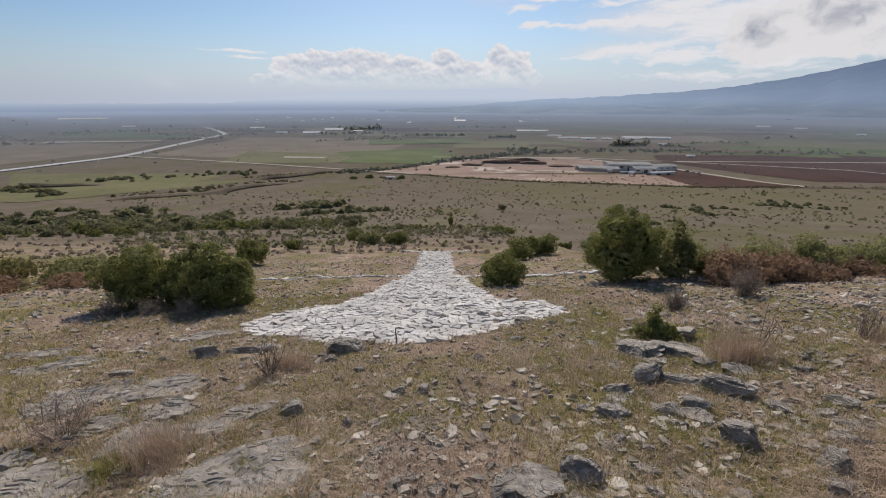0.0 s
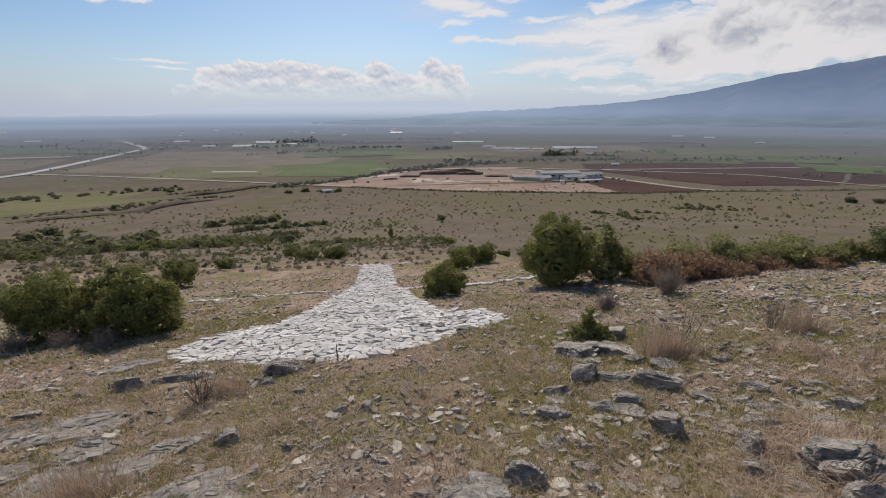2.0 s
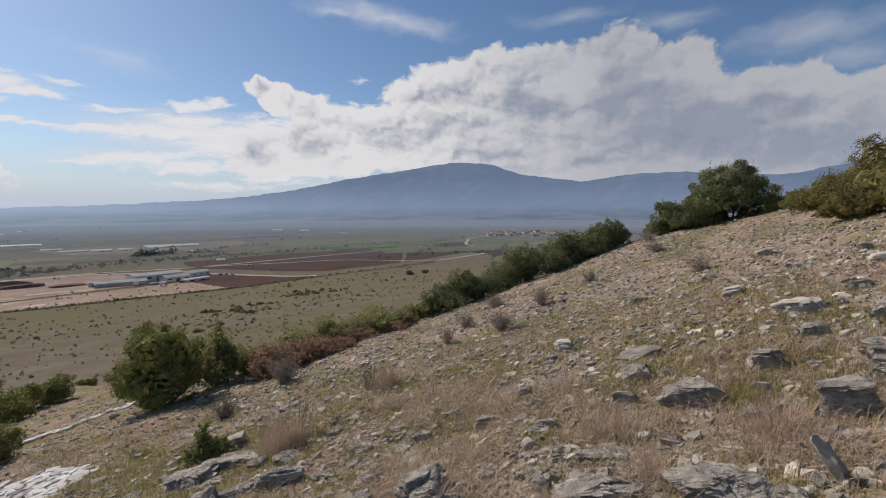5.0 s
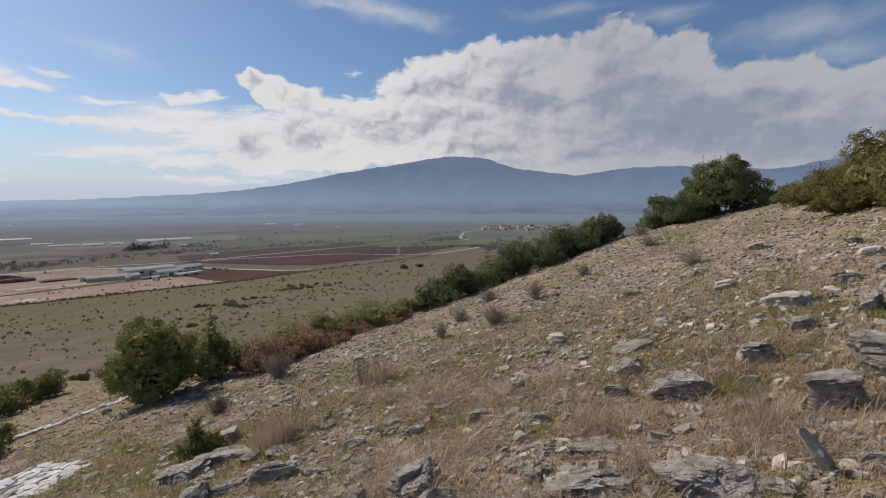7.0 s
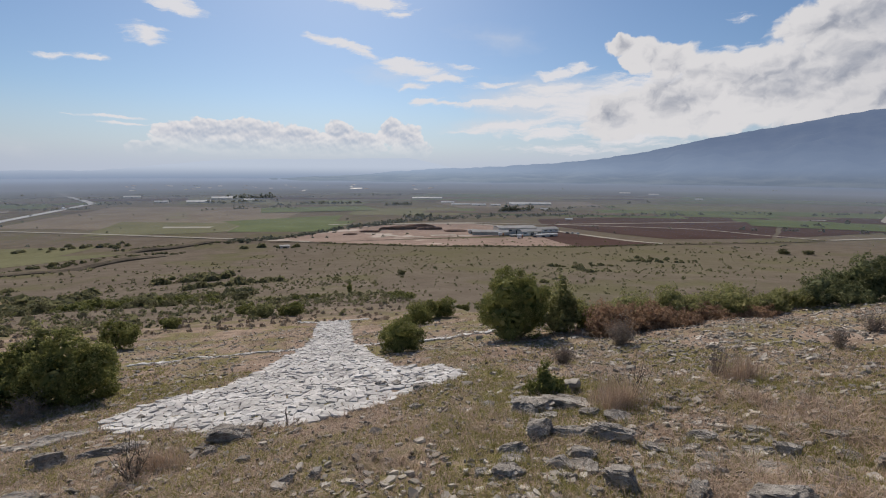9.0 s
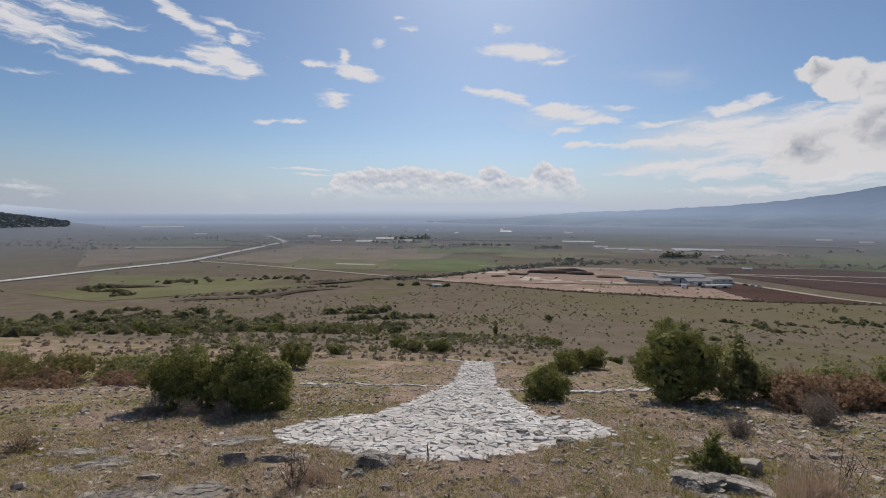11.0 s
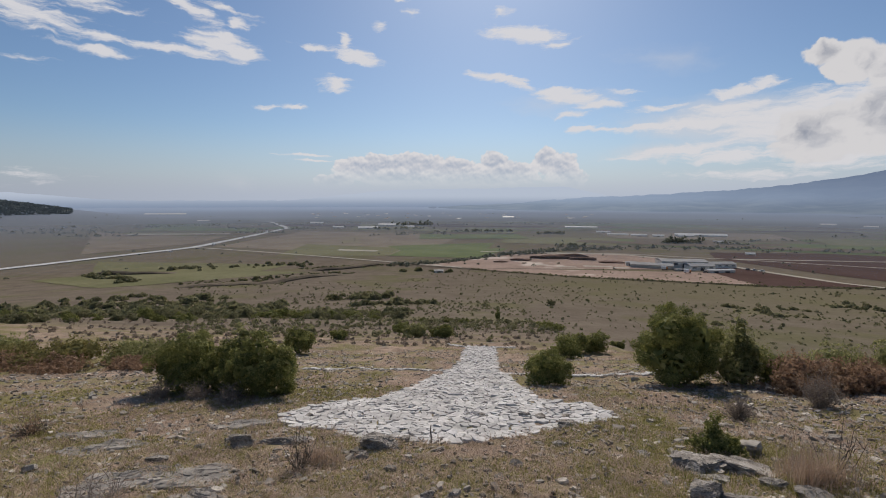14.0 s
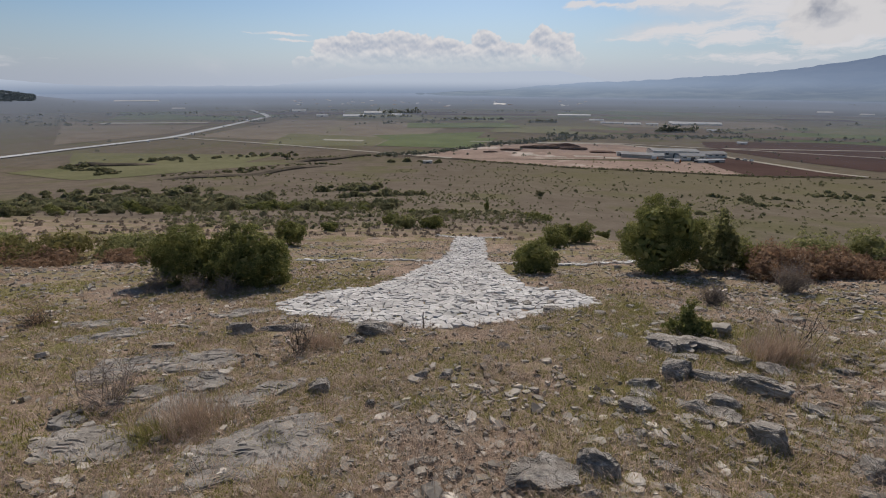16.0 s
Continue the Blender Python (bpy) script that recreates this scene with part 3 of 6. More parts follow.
def base(name, x, y, z, label, category, group="", turn=0.0):
    """The Empty that a thing of several parts hangs on."""
    ob = new(name)
    ob.matrix_world = pose(x, y, z, 0, 0, turn)
    return tagged(ob, label, category, group)


def grid_faces(rows, cols, closed=False):
    i, j = np.meshgrid(np.arange(rows - 1), np.arange(cols if closed else cols - 1), indexing="ij")
    i, j = i.ravel(), j.ravel()
    k = (j + 1) % cols
    return np.stack([i * cols + j, (i + 1) * cols + j, (i + 1) * cols + k, i * cols + k], 1)


turns = np.radians(np.concatenate([np.arange(-62, 108, 0.36), np.arange(108, 298, 3.0)]))
rings = [0.0005, 0.2, 0.4, 0.6]
while rings[-1] < 4980:
    rings.append(rings[-1] * (1.014 if rings[-1] < 30 else 1.024))
rings = np.array(rings)
gx, gy = 0.31 + rings[:, None] * np.sin(turns), -0.23 + rings[:, None] * np.cos(turns)
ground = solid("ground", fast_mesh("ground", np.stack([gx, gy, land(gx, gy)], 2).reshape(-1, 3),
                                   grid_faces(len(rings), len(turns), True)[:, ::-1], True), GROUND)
tagged(ground, "stony dry-grass hillside running down to an olive-green plain", "ground", kind="structure")

# low haze over the plain, painted on an added sheet
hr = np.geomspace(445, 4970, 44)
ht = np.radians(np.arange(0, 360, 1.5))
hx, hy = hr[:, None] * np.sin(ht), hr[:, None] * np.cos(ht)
haze = solid("backdrop_haze_sheet", fast_mesh("backdrop_haze_sheet", np.stack([hx, hy, np.maximum(-57.7, land(hx, hy) + 3.0)], 2).reshape(-1, 3),
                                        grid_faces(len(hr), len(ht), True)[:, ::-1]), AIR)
tagged(haze, "thin added sheet painted as blue haze over the distant plain", "haze", kind="structure")


def range_of_hills(name, mat, label, knots, near_r, ridge_r, far_r, rough, seed):
    """A range whose skyline has the given elevations (degrees) at the given azimuths."""
    a = np.arange(knots[0][0], knots[-1][0], 0.22)
    e = np.interp(a, [k[0] for k in knots], [k[1] for k in knots])
    e = np.convolve(np.pad(e, 4, "edge"), np.ones(9) / 9, "valid")
    e = e + 0.05 * lattice(a / 0.9, a * 0, seed) + 0.03 * lattice(a / 0.35, a * 0, seed + 1)
    crest = np.tan(np.radians(e)) * ridge_r + 1.65
    r = np.concatenate([np.linspace(near_r, ridge_r, 60), np.linspace(ridge_r, far_r, 8)[1:]])
    rise = np.where(r <= ridge_r, np.clip((r - near_r) / (ridge_r - near_r), 0, 1) ** 1.7, 1 - 0.5 * (r - ridge_r) / (far_r - ridge_r))
    x, y = r[:, None] * np.sin(np.radians(a)), r[:, None] * np.cos(np.radians(a))
    z = -61 + (crest + 61) * rise[:, None]
    spurs = lattice(a[None, :] / 2.6 + 0 * r[:, None], r[:, None] / 900 + 0 * a, seed + 2) + 0.5 * lattice(x / 130, y / 130, seed + 3) + 0.25 * lattice(x / 60, y / 60, seed + 4)
    z = z + rough * spurs * (rise * (1 - rise) * 4)[:, None] * (crest + 61) / 300
    ob = solid(name, fast_mesh(name, np.stack([x, y, z], 2).reshape(-1, 3), grid_faces(len(r), len(a))[:, ::-1], True), mat)
    return tagged(ob, label, "mountains", kind="structure")


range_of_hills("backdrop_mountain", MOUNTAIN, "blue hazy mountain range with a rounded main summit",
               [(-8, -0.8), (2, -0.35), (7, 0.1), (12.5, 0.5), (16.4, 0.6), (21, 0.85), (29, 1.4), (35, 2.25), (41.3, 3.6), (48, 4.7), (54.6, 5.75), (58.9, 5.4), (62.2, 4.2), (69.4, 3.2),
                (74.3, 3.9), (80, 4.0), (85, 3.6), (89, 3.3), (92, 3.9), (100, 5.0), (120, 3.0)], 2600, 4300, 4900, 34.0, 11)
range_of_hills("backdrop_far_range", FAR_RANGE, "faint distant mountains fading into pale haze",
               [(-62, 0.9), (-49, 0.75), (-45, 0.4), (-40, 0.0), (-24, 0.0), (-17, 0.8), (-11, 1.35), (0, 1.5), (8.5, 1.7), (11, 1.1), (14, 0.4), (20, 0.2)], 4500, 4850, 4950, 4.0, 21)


# ---- fields, tracks and the highway ----
def spread(name, mat, label, category, corners, lift=0.25, step=14.0):
    """A field: a four-cornered sheet that follows the ground."""
    c = np.array(corners, float)
    n = int(np.clip(max(np.hypot(*(c[1] - c[0])), np.hypot(*(c[2] - c[3]))) / step, 2, 60))
    m = int(np.clip(max(np.hypot(*(c[3] - c[0])), np.hypot(*(c[2] - c[1]))) / step, 2, 60))
    u, v = np.meshgrid(np.linspace(0, 1, n + 1), np.linspace(0, 1, m + 1), indexing="ij")
    p = (c[0] * ((1 - u) * (1 - v))[..., None] + c[1] * (u * (1 - v))[..., None] + c[2] * (u * v)[..., None] + c[3] * ((1 - u) * v)[..., None])
    wob = 1.2
    x = p[..., 0] + wob * lattice(p[..., 0] / 17, p[..., 1] / 17, 5)
    y = p[..., 1] + wob * lattice(p[..., 0] / 17, p[..., 1] / 17, 6)
    me = fast_mesh(name, np.stack([x, y, land(x, y) + lift], 2).reshape(-1, 3), grid_faces(n + 1, m + 1))
    return tagged(solid(name, me, mat), label, category, kind="structure")


def ribbon(name, mat, label, category, path, width, lift=0.4):
    """A road or track along a path."""
    p = np.array(path, float)
    s = np.concatenate([[0], np.cumsum(np.hypot(*np.diff(p, axis=0).T))])
    t = np.linspace(0, s[-1], int(s[-1] / 8) + 3)
    q = np.stack([np.interp(t, s, p[:, 0]), np.interp(t, s, p[:, 1])], 1)
    k = np.ones(5) / 5
    q = np.stack([np.convolve(np.pad(q[:, i], 2, "edge"), k, "valid") for i in (0, 1)], 1)
    d = np.gradient(q, axis=0)
    d /= np.hypot(d[:, 0], d[:, 1])[:, None]
    side = np.stack([-d[:, 1], d[:, 0]], 1) * width / 2
    v = np.stack([q + side, q, q - side], 1).reshape(-1, 2)
    me = fast_mesh(name, np.column_stack([v, land(v[:, 0], v[:, 1]) + lift]), grid_faces(len(q), 3))
    return tagged(solid(name, me, mat), label, category, kind="structure")


spread("ploughed_field", PLOUGH, "wide ploughed field of dark reddish-brown soil", "field", [(236, 520), (300, 380), (405, 367), (560, 500)])
spread("ploughed_field", PLOUGH, "reddish-brown ploughed field beside a gravel track", "field", [(238, 524), (562, 506), (600, 580), (260, 590)], 0.3)
spread("ploughed_field", PLOUGH, "far strip of dark ploughed soil", "field", [(412, 368), (606, 388), (800, 540), (575, 505)], 0.3)
spread("ploughed_field", PLOUGH, "small dark ploughed field by the works", "field", [(183, 330), (262, 345), (225, 455), (190, 415)], 0.35)
spread("ploughed_field", PLOUGH_PALE, "dry pale-brown ploughed strip", "field", [(600, 510), (820, 540), (860, 640), (640, 600)], 0.45)
spread("bare_earth", RED_EARTH, "levelled yard of bare reddish earth", "earthworks", [(-66, 436), (-18, 420), (150, 432), (30, 545)], 0.3)
spread("bare_earth", RED_EARTH, "bare reddish earth in front of the works", "earthworks", [(-18, 420), (72, 362), (182, 333), (190, 418)], 0.3)
spread("bare_earth", RED_EARTH, "bare reddish earth around the works", "earthworks", [(30, 545), (150, 432), (225, 450), (153, 560)], 0.3)
spread("wheat_field", WHEAT, "field of young green wheat", "field", [(-115, 512), (-10, 500), (22, 610), (-110, 590)], 0.3)
spread("meadow", MEADOW, "olive meadow on the plain", "field", [(-240, 500), (-118, 512), (-112, 600), (-260, 640)], 0.28)
spread("wheat_field", WHEAT, "bright green wheat field beyond the soil", "field", [(640, 385), (880, 380), (960, 470), (850, 525)], 0.3)
spread("wheat_field", WHEAT, "distant green field near the foothills", "field", [(-700, 860), (-520, 900), (-560, 1010), (-760, 960)], 0.6)
spread("pasture", PASTURE, "dry brown pasture beyond the highway", "field", [(-754, 816), (-470, 850), (-425, 626), (-466, 486)], 0.26)
spread("pasture", PASTURE, "dry brown pasture beside the highway", "field", [(-381, 916), (-45, 857), (-87, 512), (-365, 590)], 0.24)
spread("wheat_field", WHEAT, "green wheat behind the red earthworks", "field", [(-144, 625), (5, 690), (-9, 575), (-82, 520)], 0.34)
spread("wheat_field", WHEAT, "bright green plots among scrub near the foothills", "field", [(-890, 1128), (-492, 965), (-468, 880), (-714, 929)], 0.7)
spread("meadow", MEADOW, "olive-green valley floor along the dry gully", "field", [(-395, 430), (-190, 432), (-205, 321), (-274, 286)], 0.18)
spread("wheat_field", WHEAT, "long strip of green wheat past the ploughed land", "field", [(307, 656), (567, 625), (639, 689), (349, 727)], 0.5)
spread("wheat_field", WHEAT, "long strip of green wheat far out", "field", [(514, 769), (639, 700), (701, 758), (582, 829)], 0.55)
spread("meadow", MEADOW, "olive meadow behind the works", "field", [(13, 690), (171, 660), (202, 793), (25, 817)], 0.45)
spread("wheat_field", WHEAT, "green strip between dark fields", "field", [(754, 951), (1047, 687), (1183, 797), (892, 1073)], 0.7)
spread("pasture", PASTURE, "pale brown land round the farm sheds", "field", [(210, 800), (470, 760), (520, 930), (190, 960)], 0.5)
spread("wheat_field", WHEAT, "far green plot behind the farm sheds", "field", [(294, 1181), (463, 1079), (534, 1213), (360, 1361)], 0.8)
def scarp(path, high, label):
    """An eroded bank: a steep bare face with a crest that runs back level with the land."""
    p = np.array(path, float)
    t = np.linspace(0, len(p) - 1, 40)
    x, y = np.interp(t, range(len(p)), p[:, 0]), np.interp(t, range(len(p)), p[:, 1])
    dx, dy = np.gradient(x), np.gradient(y)
    n = np.hypot(dx, dy)
    sx, sy = -dy / n, dx / n
    wob = lattice(t * 0.9, t * 0, 61)
    rise = high * np.clip(np.minimum(t, t[-1] - t) / 0.5, 0, 1) * (1 + 0.35 * lattice(t * 1.7, t * 0, 62))
    rows = []
    for off, up in ((0.0, -0.3), (0.8, 0.5), (2.6, 0.8), (4.5, 1.0), (26.0, -0.1)):
        px, py = x + sx * (off + wob), y + sy * (off + wob)
        rows.append(np.stack([px, py, land(px, py) + rise * up - (0.4 if up < 0 else 0)], 1))
    v = np.concatenate(rows)
    me = fast_mesh("eroded_bank", v, grid_faces(5, 40))
    ob = solid("eroded_bank", me, BANK)
    me.materials.append(GROUND)
    me.polygons.foreach_set("material_index", np.repeat([0, 0, 0, 1], 39).astype(np.int32))
    return tagged(ob, label, "bank", kind="structure")


scarp([(-196, 268), (-172, 286), (-152, 312), (-135, 345), (-119, 371)], 1.7, "dark eroded bank of a dry gully")
scarp([(-150, 380), (-133, 398), (-118, 415), (-100, 446)], 2.2, "dark eroded bank of a dry gully")
scarp([(-330, 345), (-290, 342), (-255, 352)], 2.6, "dark eroded bank below the highway")
spread("meadow", MEADOW, "green valley floor along the dry gully", "field", [(-330, 300), (-235, 255), (-150, 372), (-300, 392)], 0.2)
ribbon("highway", ROADWAY, "pale two-lane highway crossing the plain", "road",
       [(-450, 300), (-430, 390), (-419, 444), (-406, 496), (-389, 559), (-389, 591), (-406, 709), (-430, 870), (-451, 1001), (-510, 1100), (-594, 1227), (-760, 1500), (-968, 1852)], 12, 0.8)
ribbon("gravel_track", TRACK, "pale gravel track leaving the highway", "road", [(-388, 574), (-360, 566), (-239, 520), (-102, 460), (-22, 420)], 5, 0.5)
ribbon("gravel_track", TRACK, "gravel road to the works", "road", [(268, 338), (262, 346), (224, 466), (200, 500), (150, 552), (60, 556)], 7, 0.55)
ribbon("gravel_track", TRACK, "thin track between ploughed fields", "road", [(236, 528), (390, 448), (440, 344)], 4, 0.5)
ribbon("gravel_track", TRACK, "long straight track along the far fields", "road", [(-18, 566), (153, 560), (236, 522), (562, 503), (640, 500)], 5, 0.5)
ribbon("gravel_track", TRACK, "pale lane bending towards the village", "road", [(440, 344), (565, 350), (632, 392), (690, 470), (836, 561), (1000, 600)], 6, 0.5)

ribbon("ditch", BANK, "dark weedy ditch along the edge of the works", "ditch", [(-120, 448), (-66, 432), (-18, 415), (72, 357), (182, 327), (262, 336), (440, 340)], 4, 0.35)

# patchwork of far fields
farm = random.Random(5)
for i in range(110):
    r, a = farm.uniform(700, 2300), radians(farm.uniform(-18, 74))
    w, d, t = farm.uniform(50, 200), farm.uniform(14, 70), farm.uniform(-0.3, 0.3) + a * 0.4
    c, s = math.cos(t), math.sin(t)
    pts = [(r * math.sin(a) + u * c + v * s, r * math.cos(a) - u * s + v * c) for u, v in ((-w, -d), (w, -d), (w, d), (-w, d))]
    m, what = farm.choice([(WHEAT, "green"), (MEADOW, "olive"), (PLOUGH_PALE, "pale brown"), (PLOUGH, "dark brown"), (MEADOW, "olive"), (WHEAT, "green")])
    spread("far_field", m, "narrow " + what + " field far out on the plain", "field", pts, 0.35 + 0.006 * i, 60)
for i in range(14):
    r, a = farm.uniform(900, 1500), radians(farm.uniform(-37, -26))
    w, d = farm.uniform(40, 110), farm.uniform(15, 40)
    x, y = r * math.sin(a), r * math.cos(a)
    m, what = farm.choice([(WHEAT, "green"), (MEADOW, "olive"), (PLOUGH_PALE, "pale brown")])
    spread("far_field", m, what + " plot near the low foothills", "field", [(x - w, y - d), (x + w, y - d + 20), (x + w, y + d + 20), (x - w, y + d)], 0.5 + 0.02 * i, 20)


# ---- shapes for rocks, stones, leaves and twigs ----
def ico(level):
    bm = bmesh.new()
    bmesh.ops.create_icosphere(bm, subdivisions=level, radius=1.0)
    v = np.array([p.co[:] for p in bm.verts])
    f = np.array([[p.index for p in q.verts] for q in bm.faces])
    bm.free()
    return v, f


ICO = {k: ico(k) for k in (1, 2, 3, 4, 5)}


def noise3(v, s, seed):
    return (lattice(v[:, 0] * s + v[:, 2] * s * 0.7, v[:, 1] * s - v[:, 2] * s * 0.6, seed)
            + lattice(v[:, 1] * s + 9.1, v[:, 2] * s * 1.3 + v[:, 0] * s * 0.4, seed + 1)) / 2


def rock_shape(w, d, h, seed, level=5, thin=0.03, cuts=9, tip=0.0):
    """A rock of w x d x h metres: a block broken along flat faces, split into thin tilted beds that stick out by different amounts."""
    r = np.random.RandomState(seed)
    v, f = ICO[level][0].copy(), ICO[level][1]
    v = np.sign(v) * np.abs(v) ** 0.5
    v *= (1 + 0.10 * noise3(v, 1.3, seed))[:, None]
    for _ in range(cuts):
        n = r.normal(size=3) * np.array([1, 1, 0.6])
        n /= np.linalg.norm(n)
        v -= np.clip(v @ n - r.uniform(0.55, 1.0), 0, None)[:, None] * n
    if tip:
        v[:, :2] *= (1 - tip * np.clip((v[:, 2] + 0.6) / 1.4, 0, 1))[:, None]
    size = np.array([w, d, h])
    v *= size / (v.max(0) - v.min(0))
    bed = np.array([r.normal(0, 0.16), r.normal(0, 0.16) - 0.22, 1.0])
    bed /= np.linalg.norm(bed)
    reach = 0.5 * (w + d)
    along = v @ bed + 0.25 * thin * noise3(v / reach, 5.0, seed + 1)
    layer = np.floor(along / (thin * (1 + 0.5 * np.sin(np.floor(along / (2.2 * thin)) * 5.3 + seed))))
    out = v - (v @ bed)[:, None] * bed
    far = np.linalg.norm(out, axis=1) + 1e-6
    wave = np.arctan2(out[:, 1], out[:, 0])
    step = np.sin(layer * 12.9898 + seed) * 0.5 + 0.8 * lattice(wave * 1.9 + layer * 3.7, layer * 1.3, seed + 2) + 0.4 * lattice(wave * 6.0, layer * 2.1, seed + 3)
    v += out / far[:, None] * (0.13 * reach * step * np.clip(far / (0.3 * reach), 0, 1))[:, None]
    side = v / (np.linalg.norm(v, axis=1) + 1e-6)[:, None]
    v += side * (reach * (0.030 * noise3(v / reach, 5.0, seed + 5) + 0.018 * noise3(v / reach, 13.0, seed + 6) + 0.010 * noise3(v / reach, 30.0, seed + 7)))[:, None]
    lo, hi = v.min(0), v.max(0)
    return (v - (lo + hi) / 2) / (hi - lo) * size, f


def settle(x, y, turn, sink, h, lean=0.0):
    """A pose on the slope, tipped with it."""
    e = 0.15
    sx, sy = (ground_z(x + e, y) - ground_z(x - e, y)) / (2 * e), (ground_z(x, y + e) - ground_z(x, y - e)) / (2 * e)
    tip = Vector((0, 0, 1)).rotation_difference(Vector((-sx * 0.8, -sy * 0.8, 1)).normalized()).to_matrix().to_4x4()
    return Matrix.Translation((x, y, ground_z(x, y) + h * (0.5 - sink))) @ tip @ pose(0, 0, 0, lean, 0, turn)


ROCK_SEED = [100]
BARE = []


def boulder(x, y, w, d, h, turn=0.0, mat=None, label="grey layered limestone rock half sunk in dry grass", sink=0.3, tip=0.0, lean=0.0):
    ROCK_SEED[0] += 7
    if w > 0.16:
        BARE.append((x, y, w * 0.36))
    tall = h / (1 - sink)
    level = 5 if w > 0.4 else 4 if w > 0.15 else 3
    v, f = rock_shape(w, d, tall, ROCK_SEED[0], level, 0.011 + 0.045 * min(h, 0.4), 8, tip)
    ob = solid("rock", fast_mesh("rock", v, f), mat or ROCK)
    ob.matrix_world = settle(x, y, turn, sink, tall, lean)
    return tagged(ob, label, "rock", "rocks on the hillside")


def bedrock(x, y, w, d, turn):
    """A worn sheet of rock that lies flush with the turf: ragged outline, shallow steps and hollows, a rim that dips under."""
    ROCK_SEED[0] += 7
    seed = ROCK_SEED[0]
    BARE.append((x, y, 0.42 * min(w, d)))
    rings, spokes = 24, 80
    q = (np.arange(rings) + 0.3)[:, None] / (rings - 0.7)
    t = np.linspace(0, 2 * np.pi, spokes, False)[None, :]
    reach = 1 + 0.22 * lattice(t / 2 / np.pi * 5, 0 * t, seed) + 0.16 * lattice(t / 2 / np.pi * 13, 0 * t + 2, seed) + 0.08 * lattice(t / 2 / np.pi * 31, 0 * t + 4, seed)
    c, s_ = math.cos(radians(turn)), math.sin(radians(turn))
    u, v = q * np.cos(t) * reach * w * 0.56, q * np.sin(t) * reach * d * 0.56
    px, py = x + u * c - v * s_, y + u * s_ + v * c
    rough = lattice(px / 0.23, py / 0.17, seed + 1) + 0.5 * lattice(px / 0.08, py / 0.06, seed + 2)
    up = 0.026 + 0.010 * np.floor(rough * 2.2) + 0.006 * lattice(px / 0.04, py / 0.04, seed + 3) - 0.075 * np.clip((q - 0.86) / 0.14, 0, 1) ** 1.5
    me = fast_mesh("rock", np.stack([px, py, land(px, py) + up], 2).reshape(-1, 3) - np.array([x, y, ground_z(x, y)]), grid_faces(rings, spokes, True)[:, ::-1])
    ob = solid("rock", me, BEDROCK)
    ob.location = (x, y, ground_z(x, y))
    return tagged(ob, "flat smooth slab of grey bedrock flush with the turf", "rock", "rocks on the hillside")


# bedrock flush with the turf
bedrock(-2.85, 4.19, 1.11, 0.64, 34)
bedrock(-1.38, 2.56, 1.09, 0.69, 28)
bedrock(-2.79, 2.56, 0.53, 0.67, 47)
bedrock(-2.47, 2.48, 0.26, 0.34, 44)
bedrock(-3.52, 4.00, 0.98, 0.76, 41)
bedrock(-1.95, 3.24, 0.58, 0.46, 31)
bedrock(-2.91, 3.40, 0.59, 0.29, 40)
bedrock(-2.52, 3.64, 0.44, 0.46, 34)
bedrock(-1.77, 3.52, 0.75, 0.39, 26)
bedrock(-5.52, 5.74, 0.76, 0.47, 43)
bedrock(-3.24, 2.90, 0.22, 0.29, 48)
bedrock(-3.60, 6.40, 0.88, 0.74, 29)
bedrock(-2.41, 3.09, 0.66, 0.50, 37)
bedrock(-4.76, 5.15, 1.04, 0.68, 42)
# rocks and ledges, from the bedrock across to the stony slope
boulder(-2.92, 5.18, 0.35, 0.21, 0.15, 29, label="angular grey rock with a dark broken front")
boulder(-2.45, 5.40, 0.80, 0.16, 0.08, 24, label="long thin rock ledge in the turf")
boulder(-3.58, 4.56, 0.25, 0.15, 0.06, 38)
boulder(-1.30, 2.91, 0.44, 0.15, 0.04, 24, label="thin dark rock ledge above a bedrock slab")
boulder(-1.30, 3.45, 0.20, 0.14, 0.11, 21, label="wedge-shaped grey block with a dark side")
boulder(-1.19, 5.17, 0.48, 0.29, 0.14, 13, label="pale-topped rock at the rim of the white figure")
boulder(1.20, 6.25, 0.32, 0.27, 0.07, -11, label="low dark slab at the rim of the white figure")
boulder(-0.40, 3.66, 0.14, 0.08, 0.07, 6)
boulder(-0.19, 3.64, 0.13, 0.08, 0.06, 3)
boulder(0.17, 3.32, 0.11, 0.07, 0.04, -3)
boulder(-0.78, 3.20, 0.09, 0.05, 0.06, 14)
boulder(-0.49, 3.11, 0.18, 0.11, 0.04, 9)
boulder(-0.19, 3.09, 0.17, 0.10, 0.03, 4)
boulder(-0.20, 2.36, 0.16, 0.07, 0.03, 5)
boulder(0.50, 2.17, 0.44, 0.31, 0.11, -12, label="dark jagged rock among short grass")
boulder(0.82, 2.25, 0.27, 0.22, 0.15, -20, label="dark jagged rock among short grass")
boulder(2.20, 4.69, 0.60, 0.49, 0.14, -25, label="broad layered ledge under a small evergreen")
boulder(2.24, 4.41, 0.28, 0.23, 0.07, -27)
boulder(2.63, 4.71, 0.66, 0.44, 0.11, -29, label="broad layered ledge under a small evergreen")
boulder(3.01, 5.22, 0.23, 0.22, 0.14, -30, LOOSE, label="pale square block standing beside the evergreen")
boulder(1.92, 3.82, 0.24, 0.23, 0.18, -27)
boulder(2.17, 3.76, 0.39, 0.21, 0.07, -30)
boulder(2.47, 3.58, 0.52, 0.25, 0.16, -35, label="long overhanging grey slab", lean=6)
boulder(1.77, 3.15, 0.25, 0.17, 0.11, -29)
boulder(2.04, 3.24, 0.24, 0.16, 0.11, -32)
boulder(2.50, 3.42, 0.18, 0.14, 0.03, -36)
